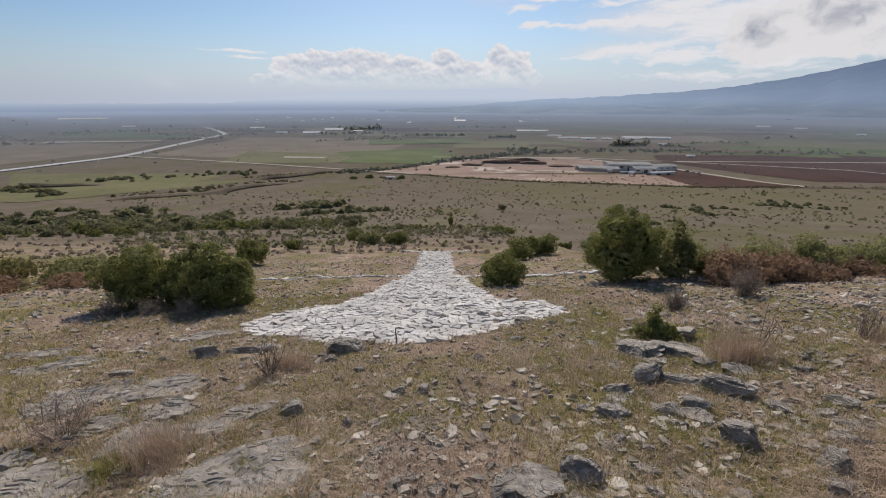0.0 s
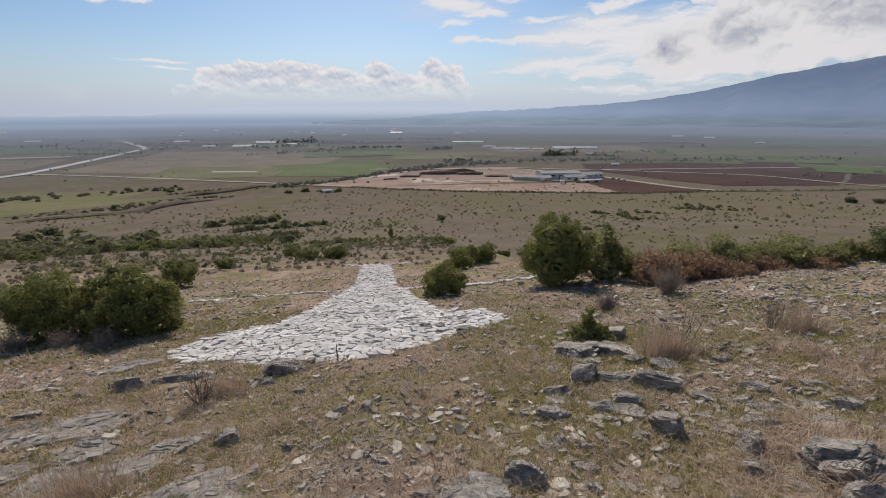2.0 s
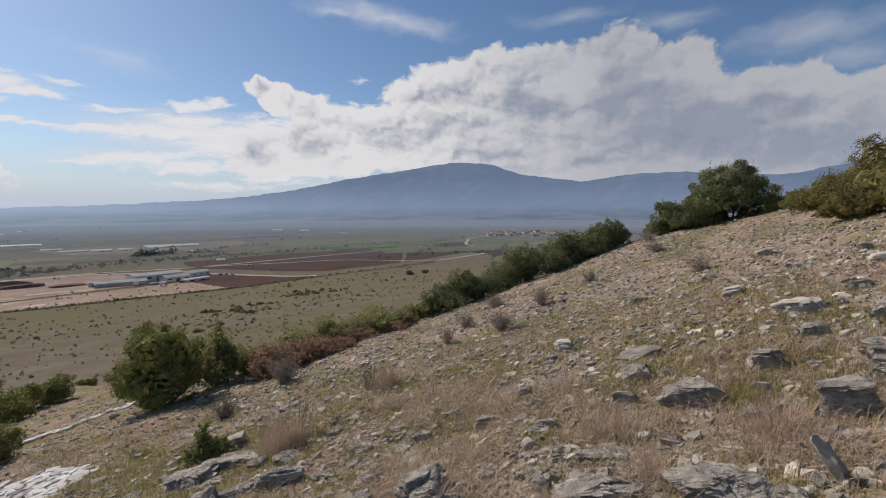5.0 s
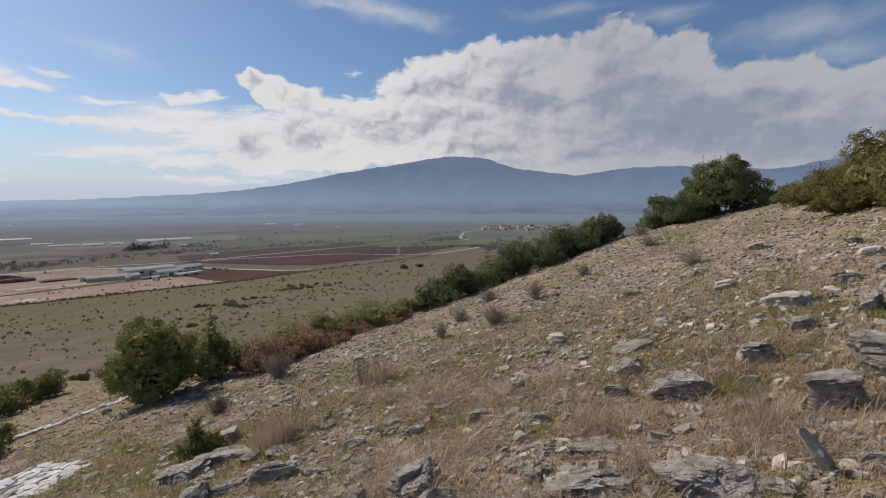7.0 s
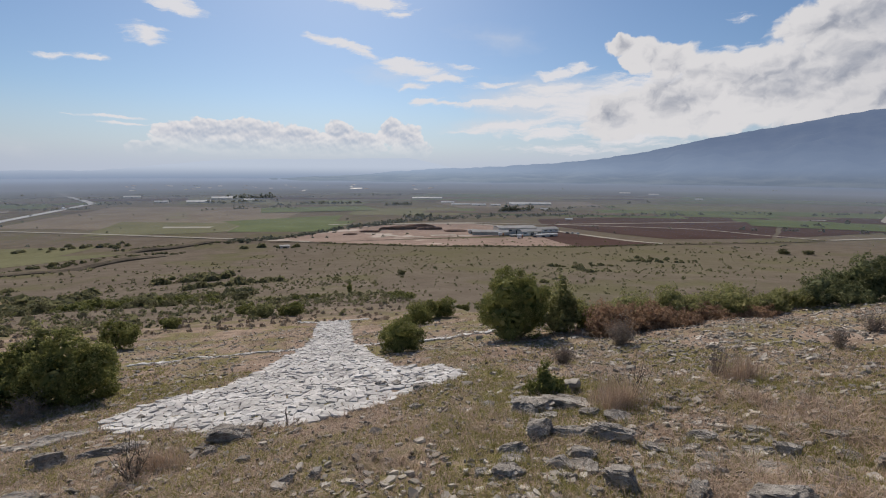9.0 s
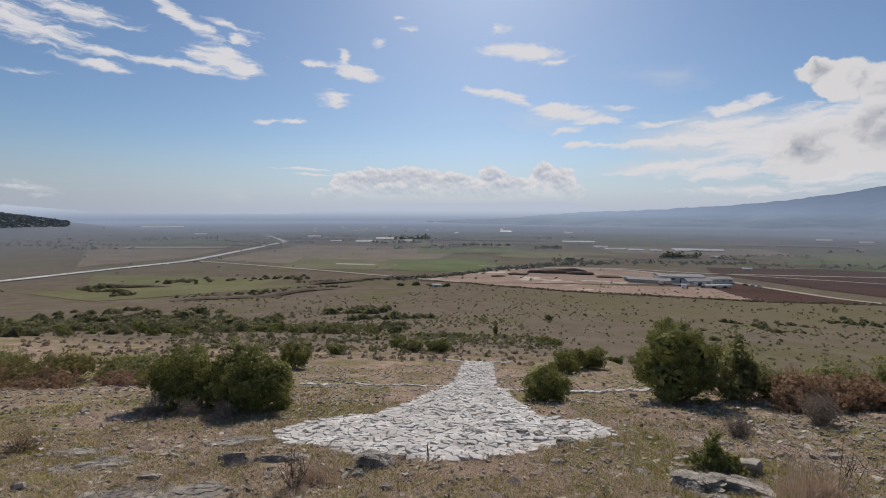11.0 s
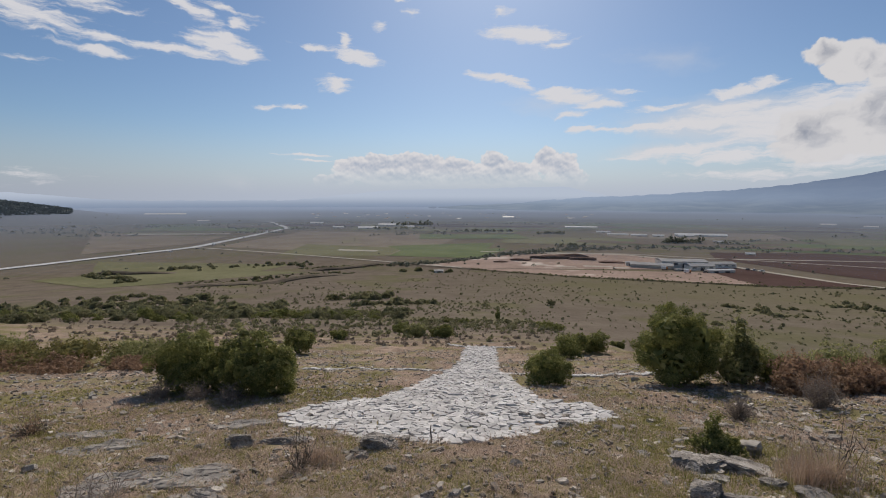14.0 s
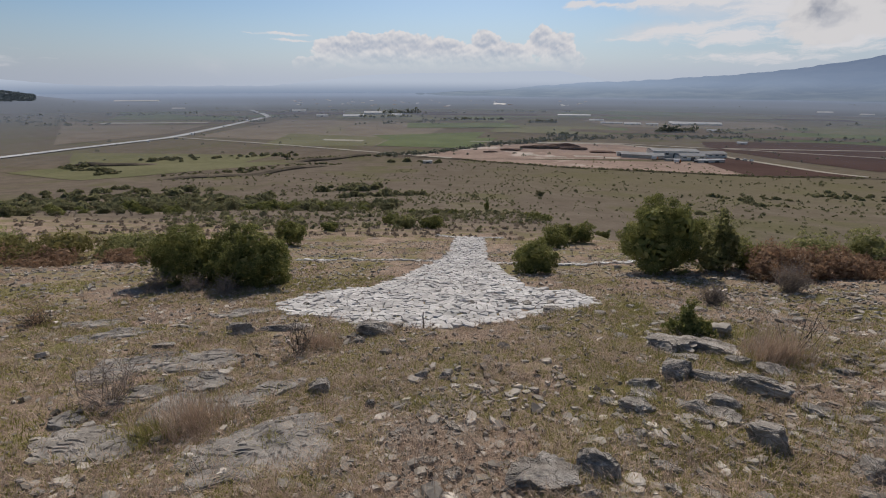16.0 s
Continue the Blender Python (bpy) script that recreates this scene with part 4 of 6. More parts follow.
boulder(2.70, 3.18, 0.23, 0.20, 0.07, -40)
boulder(2.04, 2.69, 0.28, 0.23, 0.16, -37)
boulder(2.93, 2.82, 0.25, 0.13, 0.07, -46)
boulder(2.50, 2.72, 0.15, 0.12, 0.04, -43)
boulder(2.40, 2.58, 0.12, 0.10, 0.03, -43)
boulder(2.35, 2.30, 0.17, 0.18, 0.14, -46, label="wedge-shaped grey block in the turf")
boulder(2.22, 2.08, 0.21, 0.17, 0.07, -47)
boulder(1.23, 2.74, 0.13, 0.10, 0.05, -24)
boulder(1.32, 2.72, 0.11, 0.09, 0.03, -26)
boulder(1.38, 2.61, 0.10, 0.09, 0.04, -28)
boulder(1.13, 2.65, 0.16, 0.13, 0.04, -23)
boulder(1.39, 2.11, 0.18, 0.12, 0.06, -33)
boulder(1.19, 2.10, 0.10, 0.09, 0.06, -29)
boulder(2.21, 2.63, 0.12, 0.10, 0.03, -40)
boulder(1.15, 3.25, 0.13, 0.10, 0.05, -20)
boulder(2.58, 1.92, 0.41, 0.34, 0.19, -51, label="large dark rock with a split layered face")
boulder(2.45, 1.60, 0.32, 0.24, 0.17, -55, label="tall dark rock with a smooth slanting top")
boulder(2.17, 2.04, 0.13, 0.12, 0.10, -45)
boulder(2.53, 1.56, 0.13, 0.12, 0.04, -56)
boulder(2.40, 1.51, 0.23, 0.18, 0.07, -56)
boulder(2.42, 2.56, 0.16, 0.13, 0.05, -41)
boulder(2.95, 2.79, 0.14, 0.12, 0.04, -45)
boulder(3.16, 2.52, 0.30, 0.25, 0.05, -50)
boulder(3.56, 2.74, 0.22, 0.13, 0.08, -51)
boulder(3.91, 2.51, 0.22, 0.13, 0.04, -56)
boulder(3.81, 1.57, 0.25, 0.15, 0.06, -66)
boulder(4.53, 1.08, 0.27, 0.16, 0.12, -75)
boulder(2.58, 1.21, 0.16, 0.10, 0.08, -63)
boulder(4.53, 0.54, 0.60, 0.30, 0.18, -81, label="slanting grey slab with a shaded hollow behind it", lean=12)
boulder(3.41, 0.90, 0.42, 0.25, 0.08, -72)
boulder(2.91, 0.75, 0.59, 0.33, 0.10, -72, label="large flat-topped grey rock with a broken front")
boulder(3.08, 0.14, 0.60, 0.34, 0.15, -84, label="cracked layered rock split by grass")
boulder(3.14, -0.18, 0.20, 0.12, 0.08, -90)
boulder(4.37, -0.49, 0.37, 0.28, 0.28, -94, label="blocky grey boulder with vertical cracks")
boulder(3.37, -0.36, 0.07, 0.085, 0.27, -3, LOOSE, label="pale pointed sliver of rock leaning over in the grass", sink=0.15, tip=0.35, lean=-27)
boulder(6.99, -0.20, 0.53, 0.36, 0.15, -90, LOOSE, label="pale lichened boulder on the slope")
boulder(5.23, 0.02, 0.36, 0.22, 0.17, -88)
boulder(5.11, -0.74, 0.36, 0.21, 0.23, -97)
boulder(4.86, -0.78, 0.25, 0.15, 0.16, -97)
boulder(4.19, 0.01, 0.19, 0.11, 0.11, -88)
boulder(4.32, -0.16, 0.19, 0.11, 0.09, -90)
boulder(4.73, 0.03, 0.19, 0.11, 0.11, -88)
boulder(5.19, -0.33, 0.15, 0.09, 0.04, -92)
boulder(4.68, 2.18, 0.22, 0.14, 0.11, -63)
boulder(4.84, 2.10, 0.19, 0.11, 0.08, -64)
boulder(4.43, 1.90, 0.17, 0.10, 0.07, -64)
boulder(3.85, 1.52, 0.15, 0.09, 0.08, -66)
boulder(3.31, 1.22, 0.08, 0.05, 0.04, -67)
boulder(3.46, -0.61, 0.14, 0.08, 0.09, -98)
boulder(5.96, 1.31, 0.58, 0.23, 0.11, -76, LOOSE)
boulder(5.10, 1.12, 0.32, 0.16, 0.13, -76)
boulder(5.40, 1.26, 0.22, 0.13, 0.05, -75)
boulder(3.62, 0.13, 0.21, 0.06, 0.04, -85, LOOSE, label="thin pale flake of stone")
boulder(2.56, 1.90, 0.33, 0.27, 0.15, -50)
for x, y, w, h in ((11.1, -1.10, 0.32, 0.14), (9.85, -1.20, 0.34, 0.14), (6.62, 2.52, 0.32, 0.18), (8.6, 0.6, 0.32, 0.14), (9.3, 2.2, 0.28, 0.13), (12.6, 0.4, 0.4, 0.16), (7.9, -0.8, 0.3, 0.14), (10.4, 1.3, 0.26, 0.12)):
    boulder(x, y, w, w * 0.7, h, -80, LOOSE, "pale limestone block on the slope")
boulder(6.56, -0.90, 0.26, 0.22, 0.20, -90)
boulder(6.10, -0.30, 0.30, 0.20, 0.12, -80)

# smaller jagged rocks between the outcrops
jag = random.Random(4)
made = 0
while made < 60:
    a, r = radians(jag.uniform(-30, 92)), jag.uniform(2.2, 7.5)
    x, y, w = r * math.sin(a), r * math.cos(a), jag.uniform(0.08, 0.22)
    if any((x - bx) ** 2 + (y - by) ** 2 < (br + 0.5 * w + 0.05) ** 2 for bx, by, br in BARE):
        continue
    boulder(x, y, w, w * jag.uniform(0.5, 0.85), w * jag.uniform(0.2, 0.38), jag.uniform(-90, 0), label="small jagged limestone rock poking out of the turf")
    made += 1

# a band of broken strata that crops out below the ledge with the evergreen
made = 0
while made < 26:
    a, r = radians(jag.uniform(22, 62)), jag.uniform(2.9, 5.4)
    x, y, w = r * math.sin(a), r * math.cos(a), jag.uniform(0.12, 0.30)
    if any((x - bx) ** 2 + (y - by) ** 2 < (0.8 * br + 0.36 * w) ** 2 for bx, by, br in BARE):
        continue
    boulder(x, y, w, w * jag.uniform(0.5, 0.9), w * jag.uniform(0.18, 0.34), jag.uniform(-60, -20), label="jagged edge of layered limestone cropping out of the turf")
    made += 1

# ---- the figure of whitewashed stones ----
OUTLINE = [(0.36, 24.27), (-1.14, 23.95), (-0.90, 16.28), (-1.10, 12.39), (-1.45, 10.74), (-1.76, 9.35), (-2.05, 8.50), (-2.70, 8.23), (-3.06, 7.61), (-3.26, 7.13), (-3.21, 6.68), (-2.82, 6.31), (-2.27, 6.18), (-1.93, 5.88), (-1.51, 5.61), (-1.09, 5.61), (-0.69, 5.41), (-0.29, 5.47), (0.04, 5.53), (0.52, 5.86), (0.87, 6.18), (1.12, 6.23), (1.53, 6.38), (1.94, 6.81), (2.07, 7.18), (1.76, 7.89), (1.04, 8.30), (0.70, 10.59), (0.32, 13.86)]


def inside(x, y):
    hit, n = False, len(OUTLINE)
    for i in range(n):
        (ax, ay), (bx, by) = OUTLINE[i], OUTLINE[(i + 1) % n]
        if (ay > y) != (by > y) and x < (bx - ax) * (y - ay) / (by - ay) + ax:
            hit = not hit
    return hit


def flat_stone(seed, r, h):
    """A flat irregular stone: rough outline, sloping sides, worn upper edge."""
    rng = np.random.RandomState(seed)
    k = rng.randint(5, 8)
    a = np.sort(np.linspace(0, 2 * np.pi, k, False) + rng.uniform(-0.3, 0.3, k))
    rr = r * rng.uniform(0.62, 1.2, k)
    sx = rng.uniform(0.75, 1.0)
    ring = lambda s, z, j: np.stack([np.cos(a) * rr * s, np.sin(a) * rr * s * sx, z + rng.uniform(-j, j, k)], 1)
    v = np.concatenate([ring(1.0, -h, 0), ring(1.02, h * 0.35, h * 0.2), ring(0.84, h * 0.8, h * 0.25), [[0, 0, h * rng.uniform(0.7, 0.95)]]])
    f = []
    for i in range(k):
        j = (i + 1) % k
        for lv in (0, k):
            f += [(lv + i, lv + j, lv + k + j), (lv + i, lv + k + j, lv + k + i)]
        f.append((2 * k + i, 2 * k + j, 3 * k))
    return v, np.array(f)


def clipped(poly, px, py, nx, ny):
    """The part of a convex polygon on the near side of a line through p with outward normal n."""
    out = []
    for k in range(len(poly)):
        a, b = poly[k], poly[(k + 1) % len(poly)]
        da, db = (a[0] - px) * nx + (a[1] - py) * ny, (b[0] - px) * nx + (b[1] - py) * ny
        if da <= 0:
            out.append(a)
        if (da < 0) != (db < 0) and da != db:
            q = da / (da - db)
            out.append((a[0] + (b[0] - a[0]) * q, a[1] + (b[1] - a[1]) * q))
    return out


def fitted_stone(poly, h, r):
    """A flat paving stone of the given outline: steep broken sides, chipped rim, uneven top."""
    p = np.array(poly) + r.normal(0, 0.009, (len(poly), 2))
    k = len(p)
    mid = p.mean(0)
    ring = lambda s, z, j: np.column_stack([mid + (p - mid) * s, np.full(k, z) + r.uniform(-j, j, k)])
    v = np.concatenate([ring(1.0, -0.05, 0), ring(1.0, h * 0.45, h * 0.2), ring(0.92, h, h * 0.18), ring(0.5, h * 1.08, h * 0.16), [[*mid, h * r.uniform(0.95, 1.2)]]])
    f = []
    for i in range(k):
        j = (i + 1) % k
        for lv in (0, k, 2 * k):
            f += [(lv + i, lv + j, lv + k + j), (lv + i, lv + k + j, lv + k + i)]
        f.append((3 * k + i, 3 * k + j, 4 * k))
    return v, np.array(f)


rng = np.random.RandomState(12)
spots = []
step = 0.108
for iy in range(int((24.6 - 5.2) / step)):
    for ix in range(int(5.8 / step)):
        x = -3.5 + (ix + 0.5 * (iy % 2)) * step + rng.uniform(-0.044, 0.044)
        y = 5.2 + iy * step + rng.uniform(-0.044, 0.044)
        if inside(x, y) and rng.rand() > 0.16:
            spots.append((x, y))
cells = {}
for x, y in spots:
    cells.setdefault((int(x // 0.5), int(y // 0.5)), []).append((x, y))
stones = []
for x, y in spots:
    poly = [(x + 0.12 * math.cos(t), y + 0.10 * math.sin(t)) for t in (0.3, 1.1, 1.9, 2.7, 3.4, 4.2, 5.0, 5.7)]
    for gx_ in (-1, 0, 1):
        for gy_ in (-1, 0, 1):
            for ox, oy in cells.get((int(x // 0.5) + gx_, int(y // 0.5) + gy_), ()):
                far = math.hypot(ox - x, oy - y)
                if 0 < far < 0.45:
                    gap = 0.5 - rng.uniform(-0.004, 0.009) / far
                    poly = clipped(poly, x + (ox - x) * gap, y + (oy - y) * gap, (ox - x) / far, (oy - y) / far)
    if len(poly) > 3:
        stones.append((x, y, [(a - x, b - y) for a, b in poly], rng.uniform(0.008, 0.028)))
# thin lines of stones that run out to both sides, and the bar at the far end
for ax, ay, bx, by, wide in ((-5.4, 12.95, -0.9, 12.75, 0.30), (0.5, 12.75, 4.6, 12.45, 0.30), (-2.2, 23.8, 1.4, 24.5, 0.5)):
    for i in range(int(abs(bx - ax) / 0.085)):
        k = (i + 0.5) / int(abs(bx - ax) / 0.085)
        for _ in range(2):
            r0 = rng.uniform(0.07, 0.13)
            poly = [(r0 * rng.uniform(0.7, 1.1) * math.cos(t), r0 * rng.uniform(0.7, 1.1) * math.sin(t)) for t in (0.2, 1.2, 2.3, 3.3, 4.3, 5.3)]
            stones.append((ax + (bx - ax) * k + rng.uniform(-0.05, 0.05), ay + (by - ay) * k + rng.uniform(-wide / 2, wide / 2), poly, rng.uniform(0.02, 0.04)))
stones.sort(key=lambda p: p[1])
figure = base("stone_figure", 0, 8, ground_z(0, 8), "large ground figure laid out of whitewashed stones", "stone figure")
figure_back = figure.matrix_world.inverted()
rest_v, rest_f, count = [], [], 0
for i, (x, y, poly, h) in enumerate(stones):
    v, f = fitted_stone(poly, h, rng)
    m = settle(x, y, 0, 0.5, 0) @ pose(0, 0, 0, rng.normal() * 5, rng.normal() * 5, 0)
    if i < 300:
        me = fast_mesh("stone", v, f)
        me.materials.append(WHITEWASH)
        ob = new("stone", me)
        ob.parent = figure
        ob.matrix_basis = figure_back @ m
    else:
        mm = np.array(m)
        rest_v.append(v @ mm[:3, :3].T + mm[:3, 3] - np.array(figure.location))
        rest_f.append(f + count)
        count += len(v)
tagged(solid("stone_paving", fast_mesh("stone_paving", np.concatenate(rest_v), np.concatenate(rest_f)), WHITEWASH_FAR, figure, "closely laid whitewashed stones"), kind="stuff")

# ---- loose stones and chips on the slope ----
loose = []
for i in range(10):
    me = fast_mesh("stone", *flat_stone(700 + i, 0.085, 0.022 + 0.006 * (i % 4)))
    me.materials.append(LOOSE if i < 6 else ROCK)
    loose.append(me)
made = 0
while made < 270:
    a, r = radians(rng.uniform(-52, 100)), 1.9 + 16.0 * rng.rand() ** 1.5
    x, y = r * math.sin(a), r * math.cos(a)
    if inside(x, y) or (a < radians(25) and rng.rand() < 0.45):
        continue
    k = rng.randint(10)
    s = rng.uniform(0.45, 1.1) * (0.8 + 0.03 * r)
    ob = new("stone", loose[k])
    ob.matrix_world = settle(x, y, rng.uniform(0, 360), 0.15, 0.06 * s) @ pose(0, 0, 0, rng.normal() * 10, rng.normal() * 10, 0) @ Matrix.Diagonal((s, s, s, 1))
    tagged(ob, "pale loose limestone lying on dry turf" if k < 6 else "grey loose limestone lying on dry turf", "stone", "loose stones on the slope")
    made += 1

CHIP = np.array([(-1, -1, -1), (1, -1, -1), (1, 1, -1), (-1, 1, -1), (-1, -1, 1), (1, -1, 1), (1, 1, 1), (-1, 1, 1)], float) * 0.5
CHIP_F = np.array([(0, 3, 2, 1), (4, 5, 6, 7), (0, 1, 5, 4), (1, 2, 6, 5), (2, 3, 7, 6), (3, 0, 4, 7)])


def turned(n, r):
    """n random turns about z as an array of 2 x 2 matrices."""
    t = r.uniform(0, 2 * np.pi, n)
    return np.stack([np.cos(t), -np.sin(t), np.sin(t), np.cos(t)], 1).reshape(-1, 2, 2)


def scatter(n, r, lo, hi, power, patchy, seed, a0=-56, a1=104, clear=True):
    """Places on the slope, thicker where the land is patchy in the same way."""
    a = np.radians(r.uniform(a0, a1, n * 3))
    d = lo + (hi - lo) * r.rand(n * 3) ** power
    x, y = d * np.sin(a), d * np.cos(a)
    keep = (lattice(x / 1.1, y / 1.1, seed) + 0.6 * lattice(x / 0.4, y / 0.4, seed + 1)) * patchy + r.uniform(-1, 1, n * 3) > 0
    x, y = x[keep][:n], y[keep][:n]
    out = np.array([not inside(p, q) for p, q in zip(x, y)])
    for bx, by, br in BARE if clear else ():
        out &= (x - bx) ** 2 + (y - by) ** 2 > (br * r.uniform(0.6, 1.1, len(x))) ** 2
    return x[out], y[out]


x, y = scatter(15000, rng, 1.4, 20, 1.35, 1.2, 31)
behind = scatter(3500, rng, 0.8, 20, 1.3, 1.0, 32, 104, 304, False)
x, y = np.concatenate([x, behind[0]]), np.concatenate([y, behind[1]])
more = scatter(9000, rng, 2.0, 24, 1.2, 0.9, 33, 30, 102)
x, y = np.concatenate([x, more[0]]), np.concatenate([y, more[1]])
cx, cy = rng.normal(-0.35, 0.32, 900), rng.normal(2.75, 0.5, 900)
x, y = np.concatenate([x, cx]), np.concatenate([y, cy])
n = len(x)
size = np.stack([rng.uniform(0.018, 0.085, n), rng.uniform(0.015, 0.06, n), rng.uniform(0.008, 0.024, n)], 1) * (0.65 + 0.045 * np.hypot(x, y))[:, None]
v = CHIP[None] * size[:, None] * rng.uniform(0.62, 1.15, (n, 8, 3))
v[..., 2] += v[..., 0] * rng.normal(0, 0.22, n)[:, None] + v[..., 1] * rng.normal(0, 0.22, n)[:, None]
v[..., :2] = np.einsum("nij,nkj->nki", turned(n, rng), v[..., :2])
v += np.stack([x, y, land(x, y) + size[:, 2] * 0.25], 1)[:, None]
chips = solid("stone_chips", fast_mesh("stone_chips", v.reshape(-1, 3), (CHIP_F[None] + 8 * np.arange(n)[:, None, None]).reshape(-1, 4)), GRAVEL)
tagged(chips, "pale limestone chips strewn over the dry hillside", "gravel", kind="stuff")

x, y = scatter(5600, rng, 1.7, 18, 1.25, 1.0, 35)
more = scatter(5000, rng, 2.4, 24, 1.05, 1.3, 37, 24, 102)
x, y = np.concatenate([x, more[0]]), np.concatenate([y, more[1]])
n = len(x)
e = 0.15
tilt_x = (land(x + e, y) - land(x - e, y)) / (2 * e) * 0.9 + rng.normal(0, 0.2, n)
tilt_y = (land(x, y + e) - land(x, y - e)) / (2 * e) * 0.9 + rng.normal(0, 0.2, n)
wide = 0.042 * (0.4 + 1.3 * rng.rand(n) ** 2.2) * (0.8 + 0.02 * np.hypot(x, y))
high = 0.020 * rng.uniform(0.6, 1.8, n)
long = rng.uniform(0.8, 1.5, n)
spin = turned(n, rng)
pieces, faces, count = [], [], 0
for k in range(60):
    v0, f0 = flat_stone(2000 + k, 1.0, 1.0)
    for i in range(k, n, 60):
        q = (v0[:, :2] * np.array([wide[i] * long[i], wide[i]])) @ spin[i].T
        pieces.append(np.column_stack([q[:, 0] + x[i], q[:, 1] + y[i], v0[:, 2] * high[i] + q[:, 0] * tilt_x[i] + q[:, 1] * tilt_y[i]]) + np.array([0, 0, 0.006]))
        faces.append(f0 + count)
        count += len(v0)
rest = np.repeat(np.concatenate([np.arange(k, n, 60) for k in range(60)]), [len(q) for q in pieces])
pieces = np.concatenate(pieces)
pieces[:, 2] += land(x, y)[rest]
tagged(solid("small_stones", fast_mesh("small_stones", pieces, np.concatenate(faces)), GRAVEL), "small flat limestones strewn over the turf", "gravel", kind="stuff")


# ---- grass ----
def grass(name, mat, label, xs, ys, blades, length, lean, wide, r):
    """Bent blades in tufts at the given places."""
    k = len(xs) * blades
    x = np.repeat(xs, blades) + r.normal(0, 0.035, k)
    y = np.repeat(ys, blades) + r.normal(0, 0.035, k)
    far = np.hypot(x, y)
    t, ln = r.uniform(0, 2 * np.pi, k), length * r.uniform(0.4, 1.25, k)
    tilt = np.clip(r.normal(lean, 0.3, k), 0.05, 1.5)
    w = wide * (0.7 + 0.16 * far) * r.uniform(0.7, 1.3, k)
    dx, dy = np.cos(t), np.sin(t)
    p0 = np.stack([x, y, land(x, y) - 0.005], 1)
    p1 = p0 + (ln * 0.55)[:, None] * np.stack([dx * np.sin(tilt * 0.7), dy * np.sin(tilt * 0.7), np.cos(tilt * 0.7)], 1)
    p2 = p1 + (ln * 0.5)[:, None] * np.stack([dx * np.sin(tilt * 1.3), dy * np.sin(tilt * 1.3), np.cos(tilt * 1.3)], 1)
    s = np.stack([-dy, dx, np.zeros(k)], 1) * w[:, None] / 2
    v = np.stack([p0 - s, p0 + s, p1 + s * 0.8, p1 - s * 0.8, p2 + s * 0.25, p2 - s * 0.25], 1)
    f = np.array([(0, 1, 2, 3), (3, 2, 4, 5)])
    me = fast_mesh(name, v.reshape(-1, 3), (f[None] + 6 * np.arange(k)[:, None, None]).reshape(-1, 4))
    return tagged(solid(name, me, mat), label, "grass", kind="stuff")


x, y = scatter(17000, rng, 1.2, 9.5, 1.1, 0.9, 41)
grass("dry_grass", STRAW, "short matted straw-coloured dry grass", x, y, 11, 0.085, 1.32, 0.0036, rng)
x, y = scatter(9000, rng, 7.5, 25, 1.1, 1.1, 42)
grass("dry_grass", STRAW, "short matted straw-coloured dry grass further up the slope", x, y, 7, 0.075, 1.1, 0.0040, rng)
x, y = scatter(1700, rng, 1.5, 6.0, 1.0, 1.6, 45, 45, 104)
grass("long_dry_grass", STRAW, "long fallen straw between the rocks", x, y, 13, 0.24, 1.3, 0.0032, rng)
x, y = scatter(1600, rng, 1.5, 6.5, 1.0, 1.2, 46, -56, 45)
grass("long_dry_grass", STRAW, "long fallen straw on the turf", x, y, 10, 0.17, 1.4, 0.0030, rng)
x, y = scatter(1300, rng, 1.4, 20, 1.2, 2.4, 43)
grass("tall_dry_grass", STRAW, "taller tufts of bleached dry grass", x, y, 12, 0.15, 0.75, 0.0028, rng)
x, y = scatter(16000, rng, 1.2, 10, 1.05, 2.6, 47)
grass("green_grass", TURF, "fresh green grass in low patches between the stones", x, y, 12, 0.05, 1.1, 0.0042, rng)
x, y = scatter(4200, rng, 2.0, 13, 1.0, 2.4, 59, -58, -12)
grass("green_grass", TURF, "fresh green grass between the bedrock slabs", x, y, 11, 0.06, 1.0, 0.0042, rng)
x, y = scatter(5600, rng, 1.8, 7.0, 0.9, 2.6, 57, 12, 104)
grass("green_grass", TURF, "fresh green tufts between the rocks of the slope", x, y, 12, 0.07, 1.0, 0.0036, rng)
tx, ty = [], []
for bx, by, br in BARE:
    if bx > 0.3 or by < 3.5:
        t = rng.uniform(0, 2 * np.pi, int(60 * br) + 10)
        q = br * rng.uniform(1.1, 2.2, len(t))
        tx.append(bx + q * np.cos(t))
        ty.append(by + q * np.sin(t))
tx, ty = np.concatenate(tx), np.concatenate(ty)
free = np.array([not inside(p, q) for p, q in zip(tx, ty)])
grass("rock_grass", TURF, "greener grass growing round the feet of the rocks", tx[free], ty[free], 12, 0.085, 0.7, 0.0036, rng)
x, y = scatter(5000, rng, 0.5, 22, 1.2, 0.7, 49, 104, 304, False)
grass("dry_grass", STRAW, "short matted straw-coloured dry grass on the upper slope", x, y, 9, 0.11, 1.0, 0.0040, rng)
x, y = scatter(2200, rng, 0.5, 16, 1.2, 2.2, 53, 104, 304, False)
grass("green_grass", TURF, "fresh green grass in patches on the upper slope", x, y, 10, 0.075, 0.7, 0.0038, rng)


